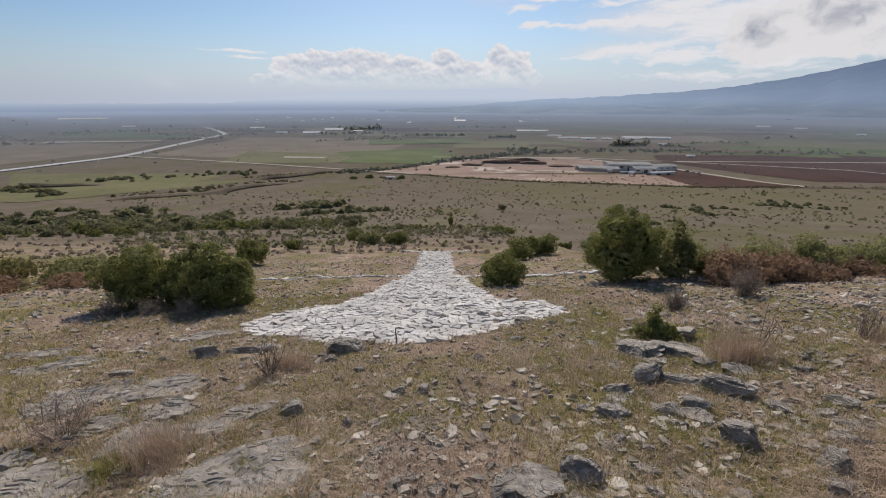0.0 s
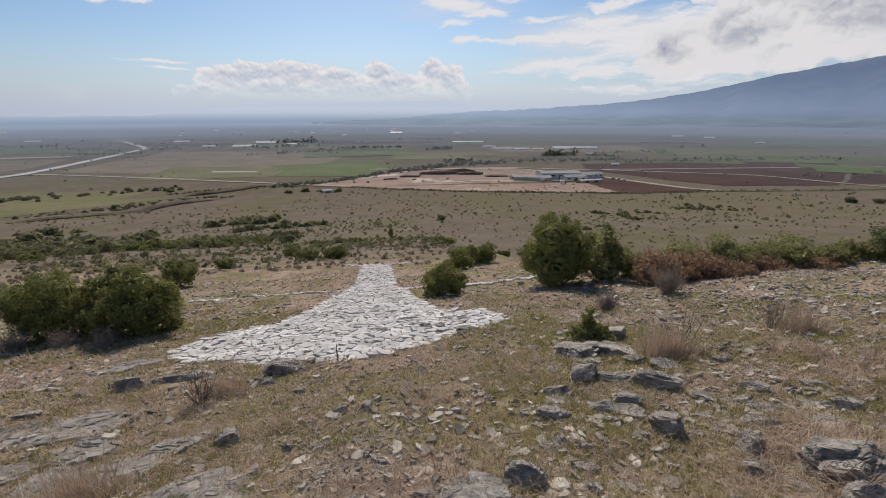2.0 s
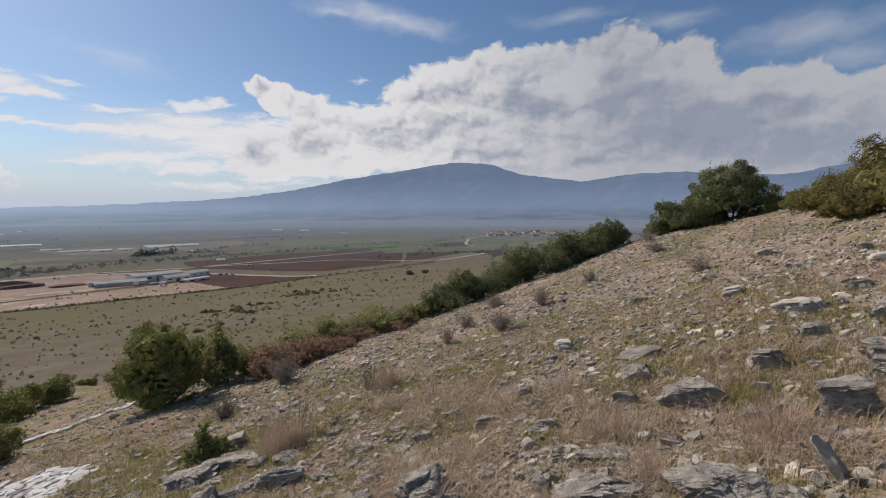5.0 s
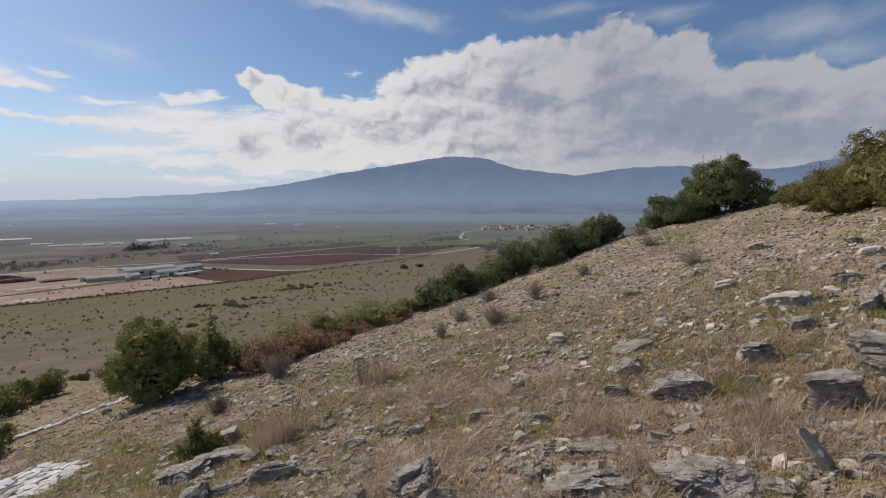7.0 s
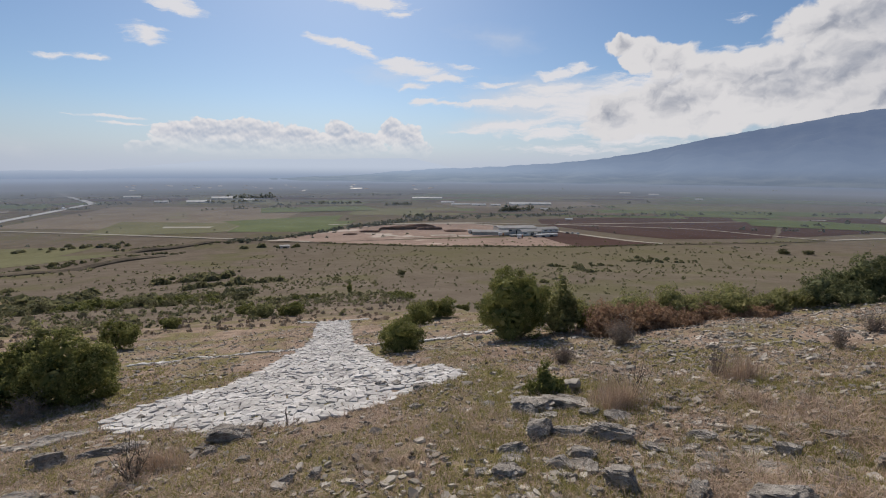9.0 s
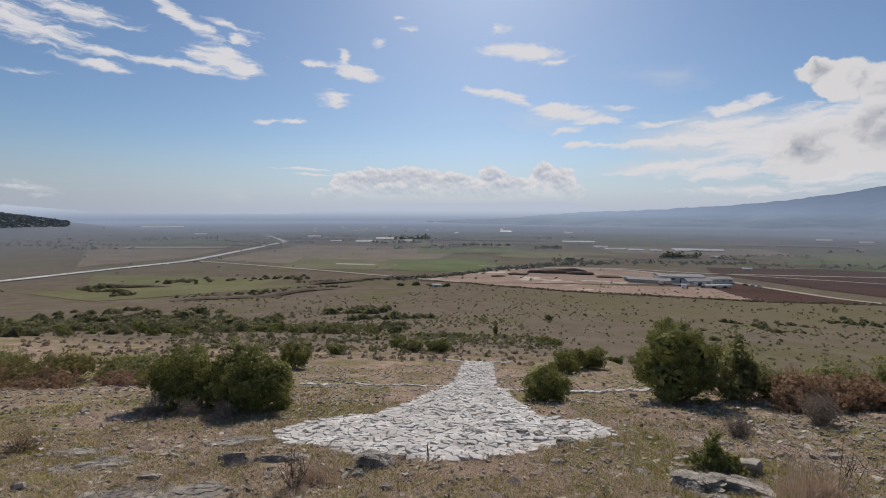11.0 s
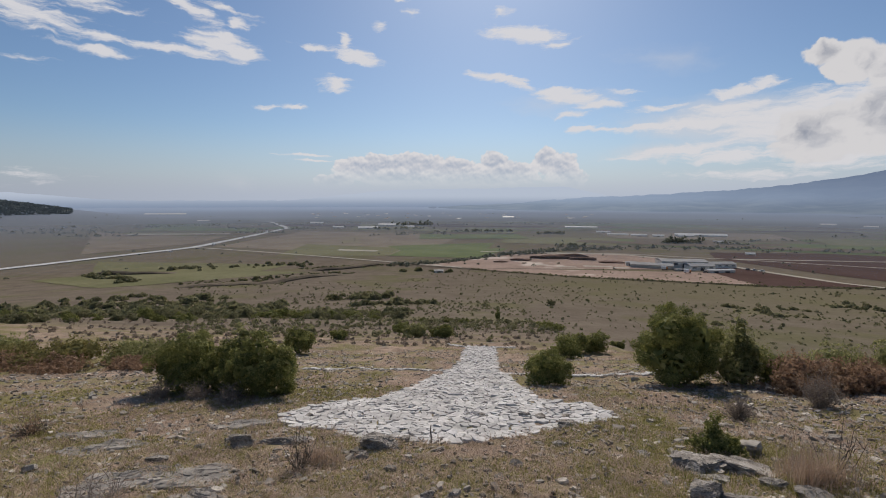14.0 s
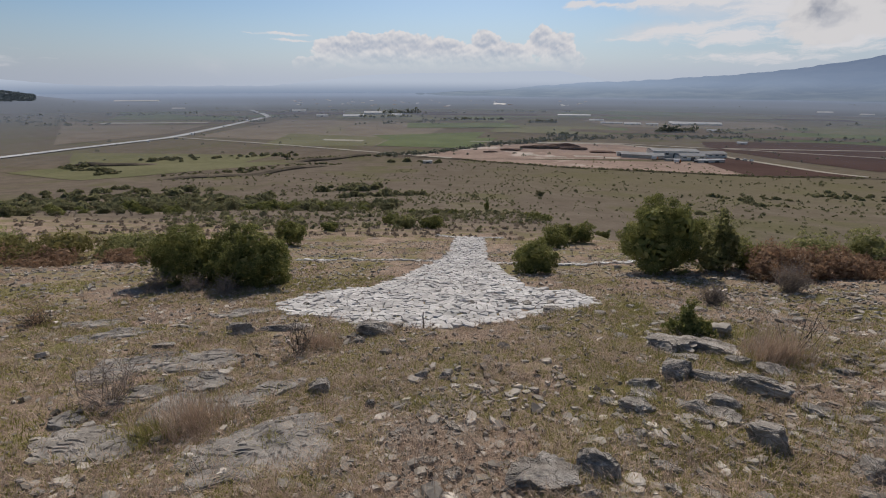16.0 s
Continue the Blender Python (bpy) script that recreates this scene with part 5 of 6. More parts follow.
# ---- shrubs ----
def leaves_at(p, n, size, r, flat=0.6):
    """One small folded leaf at each place, facing roughly along n."""
    k = len(p)
    n = n + r.normal(0, flat, (k, 3))
    n /= np.linalg.norm(n, axis=1)[:, None]
    u = np.cross(n, r.normal(size=(k, 3)))
    u /= np.linalg.norm(u, axis=1)[:, None]
    w = np.cross(n, u)
    s = (size * r.uniform(0.6, 1.3, k))[:, None]
    v = np.stack([p - u * s, p + w * s * 0.55 + n * s * 0.15, p + u * s, p - w * s * 0.55 + n * s * 0.15], 1)
    return v.reshape(-1, 3), np.arange(4 * k).reshape(-1, 4)


def tube(path, radii, sides=5):
    p = np.array(path, float)
    d = np.gradient(p, axis=0)
    d /= np.linalg.norm(d, axis=1)[:, None]
    ref = np.array([0.31, 0.77, 0.55])
    u = np.cross(d, ref)
    u /= np.linalg.norm(u, axis=1)[:, None]
    w = np.cross(d, u)
    a = np.linspace(0, 2 * np.pi, sides, False)
    v = p[:, None] + (np.cos(a)[None, :, None] * u[:, None] + np.sin(a)[None, :, None] * w[:, None]) * np.asarray(radii)[:, None, None]
    return v.reshape(-1, 3), grid_faces(len(p), sides, True)


def joined(pieces):
    vs, fs, k = [], [], 0
    for v, f in pieces:
        vs.append(v)
        fs.append(f + k)
        k += len(v)
    return np.concatenate(vs), np.concatenate(fs)


def crown_shape(w, d, h, seed, leaves, size, lobes=9, ragged=0.12, sprig=1.0):
    """Leaves on a heap of uneven lobes, each broken into smaller billows, with gaps, sprigs that stick out and a dense inside."""
    r = np.random.RandomState(seed)
    c = np.stack([r.uniform(-0.5, 0.5, lobes) * w * 0.62, r.uniform(-0.5, 0.5, lobes) * d * 0.62, r.uniform(0.25, 0.74, lobes) * h], 1)
    rad = np.stack([r.uniform(0.24, 0.36, lobes) * w, r.uniform(0.24, 0.36, lobes) * d, r.uniform(0.22, 0.33, lobes) * h], 1)
    c[0], rad[0] = (0, 0, 0.36 * h), (0.34 * w, 0.34 * d, 0.36 * h)
    c[1, 2], rad[1, 2] = 0.70 * h, 0.28 * h
    for i in range(2, min(lobes, 7)):
        t = 2 * np.pi * i / 5 + 0.4 + r.normal(0, 0.25)
        c[i] = (0.25 * w * np.cos(t), 0.25 * d * np.sin(t), 0.36 * h * r.uniform(0.85, 1.25))
        rad[i, 2] = 0.30 * h
    per = 13
    host = np.repeat(np.arange(lobes), per)
    bn = r.normal(size=(len(host), 3))
    bn[:, 2] += 0.25
    bn /= np.linalg.norm(bn, axis=1)[:, None]
    bc = c[host] + bn * rad[host] * r.uniform(0.62, 0.98, (len(host), 1))
    br = rad[host].mean(1)[:, None] * r.uniform(0.22, 0.42, (len(host), 1)) * np.array([1.1, 1.1, 0.85])
    fit = np.array([w / 2, d / 2, h]) / np.array([np.max(np.abs(bc[:, 0]) + br[:, 0]), np.max(np.abs(bc[:, 1]) + br[:, 1]), np.max(bc[:, 2] + br[:, 2])]) * np.array([1.05, 1.05, 1.0])
    c, rad, bc, br = c * fit, rad * fit, bc * fit, br * fit
    k = leaves * 4
    which = r.randint(0, len(host), k)
    n = r.normal(size=(k, 3)) + 0.7 * bn[which]
    n /= np.linalg.norm(n, axis=1)[:, None]
    fluff = r.uniform(0.70, 1.06, k) + ragged * 0.7 * r.normal(size=k) + 0.14 * noise3(n + which[:, None] * 3.7, 3.0, seed)
    p = bc[which] + n * br[which] * fluff[:, None]
    q = np.min([np.linalg.norm((p - c[i]) / rad[i], axis=1) for i in range(lobes)], axis=0)
    edge = np.hypot(p[:, 0] / (0.5 * w), p[:, 1] / (0.5 * d))
    keep = (q > 0.66) & (p[:, 2] > (0.02 + 0.05 * np.clip(edge - 0.45, 0, 1)) * h)
    p, n = p[keep][:leaves], n[keep][:leaves]
    pieces = [leaves_at(p, n, np.full(len(p), size), r)]
    sprigs = []
    for i in np.where(p[:, 2] > 0.45 * h)[0][:70]:
        k = 8
        t = np.linspace(0, 1, k)[:, None]
        out = (n[i] + np.array([0, 0, 0.7])) * 0.09 * h * sprig * r.uniform(0.4, 1.3)
        sprigs.append(p[i] + out * t + r.normal(0, size * 0.5, (k, 3)))
    if sprigs:
        s = np.concatenate(sprigs)
        pieces.append(leaves_at(s, r.normal(size=s.shape), np.full(len(s), size * 0.9), r))
    v0, f0 = ICO[2]
    for i in range(lobes):
        v = v0 * (0.62 + 0.12 * noise3(v0, 2.5, seed + i))[:, None] * rad[i] + c[i]
        v[:, 2] = np.maximum(v[:, 2], 0.03 * h)
        pieces.append(leaves_at(v[f0].mean(1), v0[f0].mean(1), np.full(len(f0), 0.03 * (w + h)), r, 0.25))
    return joined(pieces), c


def shrub(x, y, w, h, mat, label, leaves=3500, size=0.028, d=None, seed=None, stems=4, lobes=9, group="", category="shrub"):
    seed = seed or int(abs(x * 131 + y * 57)) + 11
    d = d or w * 0.85
    ob = base("shrub", x, y, ground_z(x, y) - 0.03, label, category, group)
    (v, f), c = crown_shape(w, d, h, seed, leaves, size, lobes)
    solid("crown", fast_mesh("crown", v, f), mat, ob)
    r = np.random.RandomState(seed + 1)
    limbs = []
    for i in range(stems):
        e = c[i % len(c)] * np.array([0.9, 0.9, 0.8])
        b = np.array([e[0] * 0.35, e[1] * 0.35, 0.0])
        m = (b + e) / 2 + r.normal(0, 0.05 * w, 3) * np.array([1, 1, 0.3])
        limbs.append(tube([b, b * 0.6 + m * 0.4, m, e], np.array([0.024, 0.02, 0.016, 0.006]) * (0.5 + 0.5 * h)))
    lv, lf = joined(limbs)
    solid("trunk", fast_mesh("trunk", lv, lf, True), BARK, ob, "thin grey-brown stems")
    return ob


EVER = "dense dark evergreen oak shrub on the dry slope"
shrub(4.26, 10.75, 2.1, 1.86, OAK, "tall rounded evergreen oak bush with dark leaves", 26000, 0.021, 1.9, seed=431, stems=6, lobes=13)
shrub(5.55, 10.75, 1.45, 1.22, OAK_PALE, "pale loose oak bush beside the tall dark one", 4000, 0.023, 1.4, stems=6, lobes=8)
shrub(5.75, 10.6, 0.62, 1.52, OAK_PALE, "pale upright oak shoot beside the tall dark bush", 1700, 0.022, 0.5, stems=3, lobes=7)
shrub(6.6, 11.2, 1.2, 0.85, OAK, "low dark oak bush behind the russet ones", 3500, 0.025, 1.1)
shrub(-6.12, 8.98, 1.75, 1.34, OAK, "broad dark evergreen oak bush beside the white figure", 22000, 0.020, 1.5, stems=6, lobes=12)
shrub(-4.48, 8.75, 1.78, 1.36, OAK, "broad dark evergreen oak bush beside the white figure", 22000, 0.020, 1.5, stems=6, lobes=12)
shrub(-5.32, 8.9, 1.1, 1.16, OAK, "dark evergreen oak bush between two broader ones", 9000, 0.020, 1.1, lobes=9)
shrub(-5.25, 9.3, 0.8, 1.46, OAK_PALE, "pale leafy oak shoots behind dark bushes", 3200, 0.021, 0.7, lobes=7)
shrub(1.47, 10.84, 1.12, 1.05, OAK, "low dense juniper-like bush at the edge of the figure", 11000, 0.019, 1.1, lobes=10)
shrub(3.15, 18.4, 1.35, 0.95, OAK, EVER, 3000, 0.034)
shrub(4.75, 21.2, 1.5, 0.95, OAK, EVER, 3000, 0.036)
shrub(3.9, 20.6, 1.3, 0.95, OAK, EVER, 2600, 0.036)
shrub(8.0, 29.5, 1.0, 0.65, OAK, EVER, 1500, 0.04)
shrub(-7.3, 17.1, 1.2, 1.05, OAK, EVER, 2600, 0.034)
shrub(-8.2, 24.6, 1.0, 0.62, OAK, EVER, 1500, 0.04)
shrub(-5.3, 31.6, 2.0, 1.1, OAK_PALE, "low olive-green bush on the foot slope", 2400, 0.05)
shrub(-3.4, 32.2, 1.9, 1.0, OAK, "low olive-green bush on the foot slope", 2400, 0.05)
shrub(-7.0, 36.2, 1.6, 0.9, OAK, EVER, 1600, 0.05)
shrub(7.4, 55, 3.6, 0.95, OAK, "long low dark shrub on the foot slope", 2200, 0.07)
for x, y, w, h, m in ((-13.2, 12.6, 2.2, 0.85, JUNIPER), (-15.2, 12.8, 2.2, 0.8, JUNIPER), (-11.6, 13.8, 1.8, 0.75, OAK_PALE), (-10.2, 14.4, 1.2, 0.6, JUNIPER),
                      (-17.5, 14.0, 2.4, 0.9, OAK_PALE), (-9.0, 15.5, 0.8, 0.5, OAK)):
    shrub(x, y, w * 1.35, h, m, "low yellow-green bush on the far side of the slope", 2400, 0.036)
for x, y, w, h in ((-12.6, 11.7, 1.6, 0.5), (-14.4, 11.6, 1.8, 0.5), (-10.6, 12.9, 1.5, 0.42), (-16.2, 12.2, 1.8, 0.5)):
    shrub(x, y, w * 1.3, h, RUSSET, "low russet-brown bush with dead leaves", 1500, 0.034)
# the row along the brow of the slope
for x, y, w, h in ((6.7, 10.0, 1.5, 0.82), (7.6, 10.2, 1.4, 0.66), (8.6, 10.3, 1.7, 0.5), (9.9, 10.4, 1.6, 0.42), (11.2, 10.3, 1.5, 0.36), (6.2, 9.6, 0.9, 0.5)):
    shrub(x, y, w, h, RUSSET, "russet bush with dry curled leaves along the brow", 2300, 0.027, lobes=9)
for x, y, w, h in ((8.3, 11.3, 1.6, 1.0), (9.4, 11.2, 1.6, 1.1), (10.8, 11.0, 1.6, 1.0), (12.2, 10.9, 1.3, 0.8), (13.3, 10.8, 1.3, 0.75)):
    shrub(x, y, w * 1.35, h, OAK_PALE, "low green bush along the brow of the slope", 4200, 0.026, lobes=8)
for x, y, w, h in ((13.9, 10.0, 1.5, 1.0), (15.0, 10.1, 1.4, 1.5), (16.2, 9.6, 2.0, 1.35), (16.9, 8.6, 1.4, 1.8), (17.6, 7.7, 1.7, 1.25), (18.6, 7.4, 1.3, 1.6), (19.6, 6.9, 1.6, 1.15), (20.6, 6.7, 1.2, 1.45), (21.6, 6.4, 1.3, 1.1)):
    shrub(x, y, w * 1.5, h, OAK_SHADED, "dark evergreen oak bush in the row along the brow", 6500, 0.029, lobes=9)
shrub(22.3, 2.1, 3.0, 2.35, OAK_SHADED, "large round evergreen oak bush on the crest", 26000, 0.036, 3.6, stems=7, lobes=13)
shrub(22.4, 3.65, 2.4, 1.25, OAK_SHADED, "dark evergreen oak bush on the crest", 12000, 0.034, 2.7)
shrub(22.4, 4.6, 1.3, 0.75, OAK_SHADED, "low dark evergreen oak bush on the crest", 3500, 0.034, 1.8)
shrub(21.4, 0.55, 0.9, 0.7, OAK, "small dark bush on the crest", 1500, 0.045)
for x, y, w, h in ((19.0, -0.5, 1.5, 0.75), (17.6, -0.9, 1.8, 1.15), (16.4, -1.4, 1.8, 1.6), (14.8, -1.9, 1.8, 1.95), (15.2, -1.2, 1.2, 0.75), (13.4, -2.2, 1.6, 2.1)):
    shrub(x, y, w * 1.3, h * 0.92, JUNIPER, "yellow-green juniper bush leaning over the slope", 11000, 0.023, lobes=11)
shrub(2.66, 5.22, 0.66, 0.27, OAK, "small prickly evergreen growing over the rock ledge", 1700, 0.017, 0.4, lobes=7, stems=3)
shrub(2.62, 5.24, 0.22, 0.42, OAK, "upright shoot of prickly evergreen on the ledge", 500, 0.017, 0.2, lobes=4, stems=2)


def twiggy(x, y, w, h, label, mat=None, n=26, seed=3, buds=0, category="shrub", thick=1.0, wood=None):
    """A bare bush: forking twigs, some with dry buds."""
    r = np.random.RandomState(seed)
    ob = base("bare_bush", x, y, ground_z(x, y) - 0.02, label, category)
    limbs, ends = [], []
    for _ in range(n):
        a, lean = r.uniform(0, 2 * np.pi), r.uniform(0.15, 1.0)
        e = np.array([np.cos(a) * lean * w / 2, np.sin(a) * lean * w / 2, h * (1.05 - 0.45 * lean) * r.uniform(0.6, 1.05)])
        b = np.array([np.cos(a), np.sin(a), 0]) * 0.05 * w
        m = (b + e) / 2 + r.normal(0, 0.06 * w, 3)
        limbs.append(tube([b, m, e], np.array([0.0048, 0.0034, 0.0014]) * thick, 4))
        for _ in range(3):
            s = b + (e - b) * r.uniform(0.35, 0.9) + r.normal(0, 0.02, 3)
            q = s + r.normal(0, 0.16 * w, 3) + np.array([0, 0, 0.10 * h])
            limbs.append(tube([s, (s + q) / 2 + r.normal(0, 0.015, 3), q], np.array([0.0028, 0.002, 0.001]) * thick, 4))
            ends.append(q)
    v, f = joined(limbs)
    solid("branchwork", fast_mesh("branchwork", v, f), wood or BARK, ob)
    if buds:
        e = np.array(ends)[r.randint(0, len(ends), buds)] * r.uniform(0.35, 1.05, (buds, 1)) + r.normal(0, 0.03, (buds, 3))
        e[:, 2] = np.abs(e[:, 2]) + 0.01
        solid("foliage", fast_mesh("foliage", *leaves_at(e, r.normal(size=e.shape), np.full(buds, 0.016), r)), mat or DRYBUSH, ob, "dead brown leaves")
    return ob


twiggy(-1.9, 4.5, 0.45, 0.52, "bare dark thorn bush beside the white figure", None, 16, 5, 160)
twiggy(-3.12, 3.2, 0.85, 0.42, "tangled bare thorn bush among bedrock slabs", None, 30, 6, 90, thick=0.9, wood=TWIG)
for x, y, w, h, n, b in ((8.44, 4.6, 0.75, 0.5, 60, 900), (10.66, 4.8, 0.55, 0.6, 50, 700), (3.88, 7.2, 0.5, 0.42, 60, 800), (7.74, 5.5, 0.4, 0.5, 30, 350),
                         (5.62, 8.1, 0.74, 0.66, 70, 1500), (9.4, 6.2, 0.5, 0.45, 40, 500), (11.8, 6.8, 0.7, 0.5, 50, 700), (13.0, 4.4, 0.5, 0.4, 40, 450), (12.2, 1.6, 0.8, 0.5, 40, 500),
                         (17.0, 3.6, 0.8, 0.5, 50, 700), (20.0, 4.6, 0.9, 0.5, 50, 700), (-4.75, 7.9, 0.6, 0.4, 40, 500), (-5.5, 8.05, 0.6, 0.35, 40, 500), (-6.3, 8.15, 0.7, 0.4, 40, 500), (4.9, 4.9, 0.4, 0.55, 18, 40)):
    twiggy(x, y, w, h, "dry brown bush of fine dead twigs", DRYBUSH, n, int(x * 17 + y * 5) % 999 + 40, b, wood=TWIG)
twiggy(-6.2, 5.5, 0.75, 0.28, "low russet bush with dead leaves", RUSSET, 24, 77, 420)
twiggy(3.35, 4.5, 0.55, 0.75, "tall thin bare twigs above dry grass", None, 6, 78, 12)


def clump(x, y, w, h, label, mat, n, seed, lean=0.45):
    r = np.random.RandomState(seed)
    k = n
    p = np.stack([r.normal(0, w * 0.2, k), r.normal(0, w * 0.16, k)], 1)
    grass_x, grass_y = p[:, 0] + x, p[:, 1] + y
    ob = grass("grass_tuft", mat, label, grass_x, grass_y, 9, h, lean, 0.0026, r)
    ob["kind"] = ""
    del ob["kind"]
    return tagged(ob, label, "grass tuft")


clump(3.10, 4.40, 0.75, 0.34, "tall tuft of russet-brown dry grass", STRAW, 90, 1)
clump(-2.1, 2.85, 0.75, 0.25, "tall tuft of bleached dry grass among bedrock", STRAW, 110, 2)
clump(-1.75, 4.75, 0.6, 0.2, "tuft of dry grass round a bare bush", STRAW, 70, 3)
clump(5.0, 4.6, 0.6, 0.26, "tuft of dry grass on the slope", STRAW, 60, 4)
clump(3.75, 1.0, 0.7, 0.22, "matted tuft of dry grass between rocks", STRAW, 90, 5, 0.9)
clump(3.9, -0.1, 0.7, 0.24, "matted tuft of dry grass between rocks", STRAW, 90, 6, 0.9)
clump(3.2, 0.55, 0.5, 0.2, "matted tuft of dry grass between rocks", STRAW, 70, 7, 0.9)
clump(4.6, 0.15, 0.5, 0.16, "green tuft behind the slanting slab", TURF, 70, 8, 0.6)
clump(-2.35, 2.7, 0.4, 0.12, "green tuft beside the bleached grass", TURF, 60, 9, 0.6)

stake = tagged(solid("stake", fast_mesh("stake", *tube([(0, 0, -0.05), (0.004, 0, 0.08), (-0.006, 0.004, 0.17), (0.002, 0, 0.24)], [0.009, 0.009, 0.008, 0.006], 6)), BARK),
               "short dark wooden stake in the turf", "stake")
stake.location = (-0.6, 5.38, ground_z(-0.6, 5.38))


# ---- scrub on the foot slope ----
far_shrubs = []
for i in range(6):
    (v, f), _ = crown_shape(1.0, 0.9, 0.55, 900 + i, 420, 0.05, 7, 0.16)
    me = fast_mesh("far_shrub", v, f)
    me.materials.append(SCRUB if i < 4 else OAK)
    far_shrubs.append(me)
srng = random.Random(8)


def far_shrub(x, y, w, h, label="dark evergreen shrub on the foot slope", group="shrubs on the foot slope"):
    ob = new("shrub", far_shrubs[srng.randrange(6)])
    ob.matrix_world = pose(x, y, ground_z(x, y) - 0.1, 0, 0, srng.uniform(0, 360)) @ Matrix.Diagonal((w, w, h / 0.55, 1))
    return tagged(ob, label, "shrub", group)


far_places = []


def thicket(n, ax, ay, bx, by, wide, w0, w1, tall=0.5):
    for _ in range(int(n * 1.5)):
        k = srng.random()
        w = srng.uniform(w0, w1) * srng.uniform(0.5, 0.95)
        x, y, h = ax + (bx - ax) * k + srng.gauss(0, wide * 0.4), ay + (by - ay) * k + srng.gauss(0, wide), w * tall * srng.uniform(0.7, 1.2)
        if math.hypot(x, y) < 100:
            far_shrub(x, y, w, h)
        else:
            far_places.append((x, y, w, h))


thicket(26, -40, 30, -34, 62, 6.0, 1.4, 2.6)
thicket(34, -66, 52, -50, 84, 8.0, 1.8, 3.6)
thicket(60, -120, 84, -84, 104, 10.0, 2.4, 4.6)
thicket(60, -190, 130, -120, 150, 14.0, 3.0, 5.5)
thicket(90, -135, 122, -60, 102, 10.0, 3.0, 5.6, 0.5)
thicket(80, -60, 102, -22, 84, 8.0, 2.2, 4.2, 0.5)
thicket(30, -135, 165, -66, 138, 11.0, 3.0, 6.0, 0.5)
thicket(20, -190, 188, -118, 180, 10.0, 4.0, 7.0, 0.45)
thicket(12, -68, 196, -46, 204, 5.0, 4.0, 7.5, 0.5)
thicket(14, -42, 152, -20, 164, 6.0, 3.0, 5.5, 0.5)
thicket(12, -36, 108, -18, 100, 5.0, 2.2, 4.0, 0.5)
thicket(6, -12, 66, -4, 74, 3.0, 1.4, 2.6, 0.5)
thicket(30, -325, 350, -240, 296, 9.0, 4.0, 8.0, 0.5)
thicket(34, -285, 385, -176, 440, 9.0, 4.0, 8.0, 0.5)
thicket(24, -192, 282, -115, 392, 6.0, 2.5, 5.0, 0.5)
thicket(16, -160, 400, -82, 440, 5.0, 2.5, 5.0, 0.5)
thicket(70, -200, 280, -122, 390, 7.0, 1.4, 3.4, 0.5)
thicket(50, -165, 404, -84, 450, 6.0, 1.4, 3.4, 0.5)
thicket(30, -90, 64, -30, 60, 9.0, 0.8, 2.0, 0.5)
thicket(8, 58, 138, 74, 150, 8.0, 1.5, 3.0, 0.5)
thicket(14, 95, 180, 125, 200, 8.0, 2.0, 4.0, 0.5)
thicket(14, 155, 215, 190, 225, 9.0, 2.5, 4.5, 0.5)
thicket(7, -75, 388, -35, 392, 4.0, 4.0, 7.0, 0.6)
far_shrub(22.4, 174, 3.0, 2.2)
far_shrub(1.5, 88, 1.2, 1.9, "dark upright shrub on the foot slope")
far_shrub(300, 262, 9.0, 4.0)
far_shrub(316, 258, 8.0, 3.5)


def scrub_mesh(name, label, mat, places, clumps, seed, category="scrub"):
    """Many small bushes or far trees in one mesh: places are rows of x, y, width, height."""
    r = np.random.RandomState(seed)
    p = np.array(places, float)
    n = len(p)
    d = r.normal(size=(n, clumps, 3))
    d /= np.linalg.norm(d, axis=2)[..., None]
    d *= (r.uniform(0.35, 1.0, (n, clumps)) ** 0.5)[..., None]
    d[..., 2] = np.abs(d[..., 2])
    at = np.stack([p[:, 0], p[:, 1], land(p[:, 0], p[:, 1]) - 0.05 * p[:, 3]], 1)[:, None] + d * np.stack([p[:, 2] / 2, p[:, 2] / 2, p[:, 3] * 0.9], 1)[:, None]
    size = np.repeat(p[:, 2] * 0.22 + p[:, 3] * 0.08, clumps)
    v, f = leaves_at(at.reshape(-1, 3), d.reshape(-1, 3), size, r, 0.7)
    return tagged(solid(name, fast_mesh(name, v, f), mat), label, category, kind="stuff")


scrub_mesh("far_scrub", "dark scrub along the gullies of the plain", SCRUB, far_places, 70, 17)
r = np.random.RandomState(14)
spots = []
while len(spots) < 4200:
    d, a = 30 * (440 / 30) ** r.rand(), radians(r.uniform(-36, 66))
    x, y = d * math.sin(a), d * math.cos(a)
    if x > 9 and d < 90 or float(lattice(np.float64(x / 34), np.float64(y / 34), 51)) + r.uniform(-0.9, 0.9) < 0 or (y > 300 and x < -60) or y - 0.28 * abs(x) > 395:
        continue
    s = r.uniform(0.25, 0.8) * (0.5 + d / 230) * (1.6 if r.rand() < 0.08 else 1.0)
    spots.append((x, y, s, s * r.uniform(0.55, 1.0)))
scrub_mesh("low_scrub", "small dark thorny bushes dotted over the foot slope", SCRUB, spots, 22, 15)
spots = []
while len(spots) < 1000:
    d, a = 22 * 4 ** r.rand(), radians(r.uniform(-48, 14))
    s = r.uniform(0.12, 0.36)
    spots.append((d * math.sin(a), d * math.cos(a), s, s * r.uniform(0.5, 0.9)))
scrub_mesh("dry_scrub", "small brown dead bushes on the lower hillside", DRYBUSH, [s for s in spots if not inside(s[0], s[1])], 26, 16)


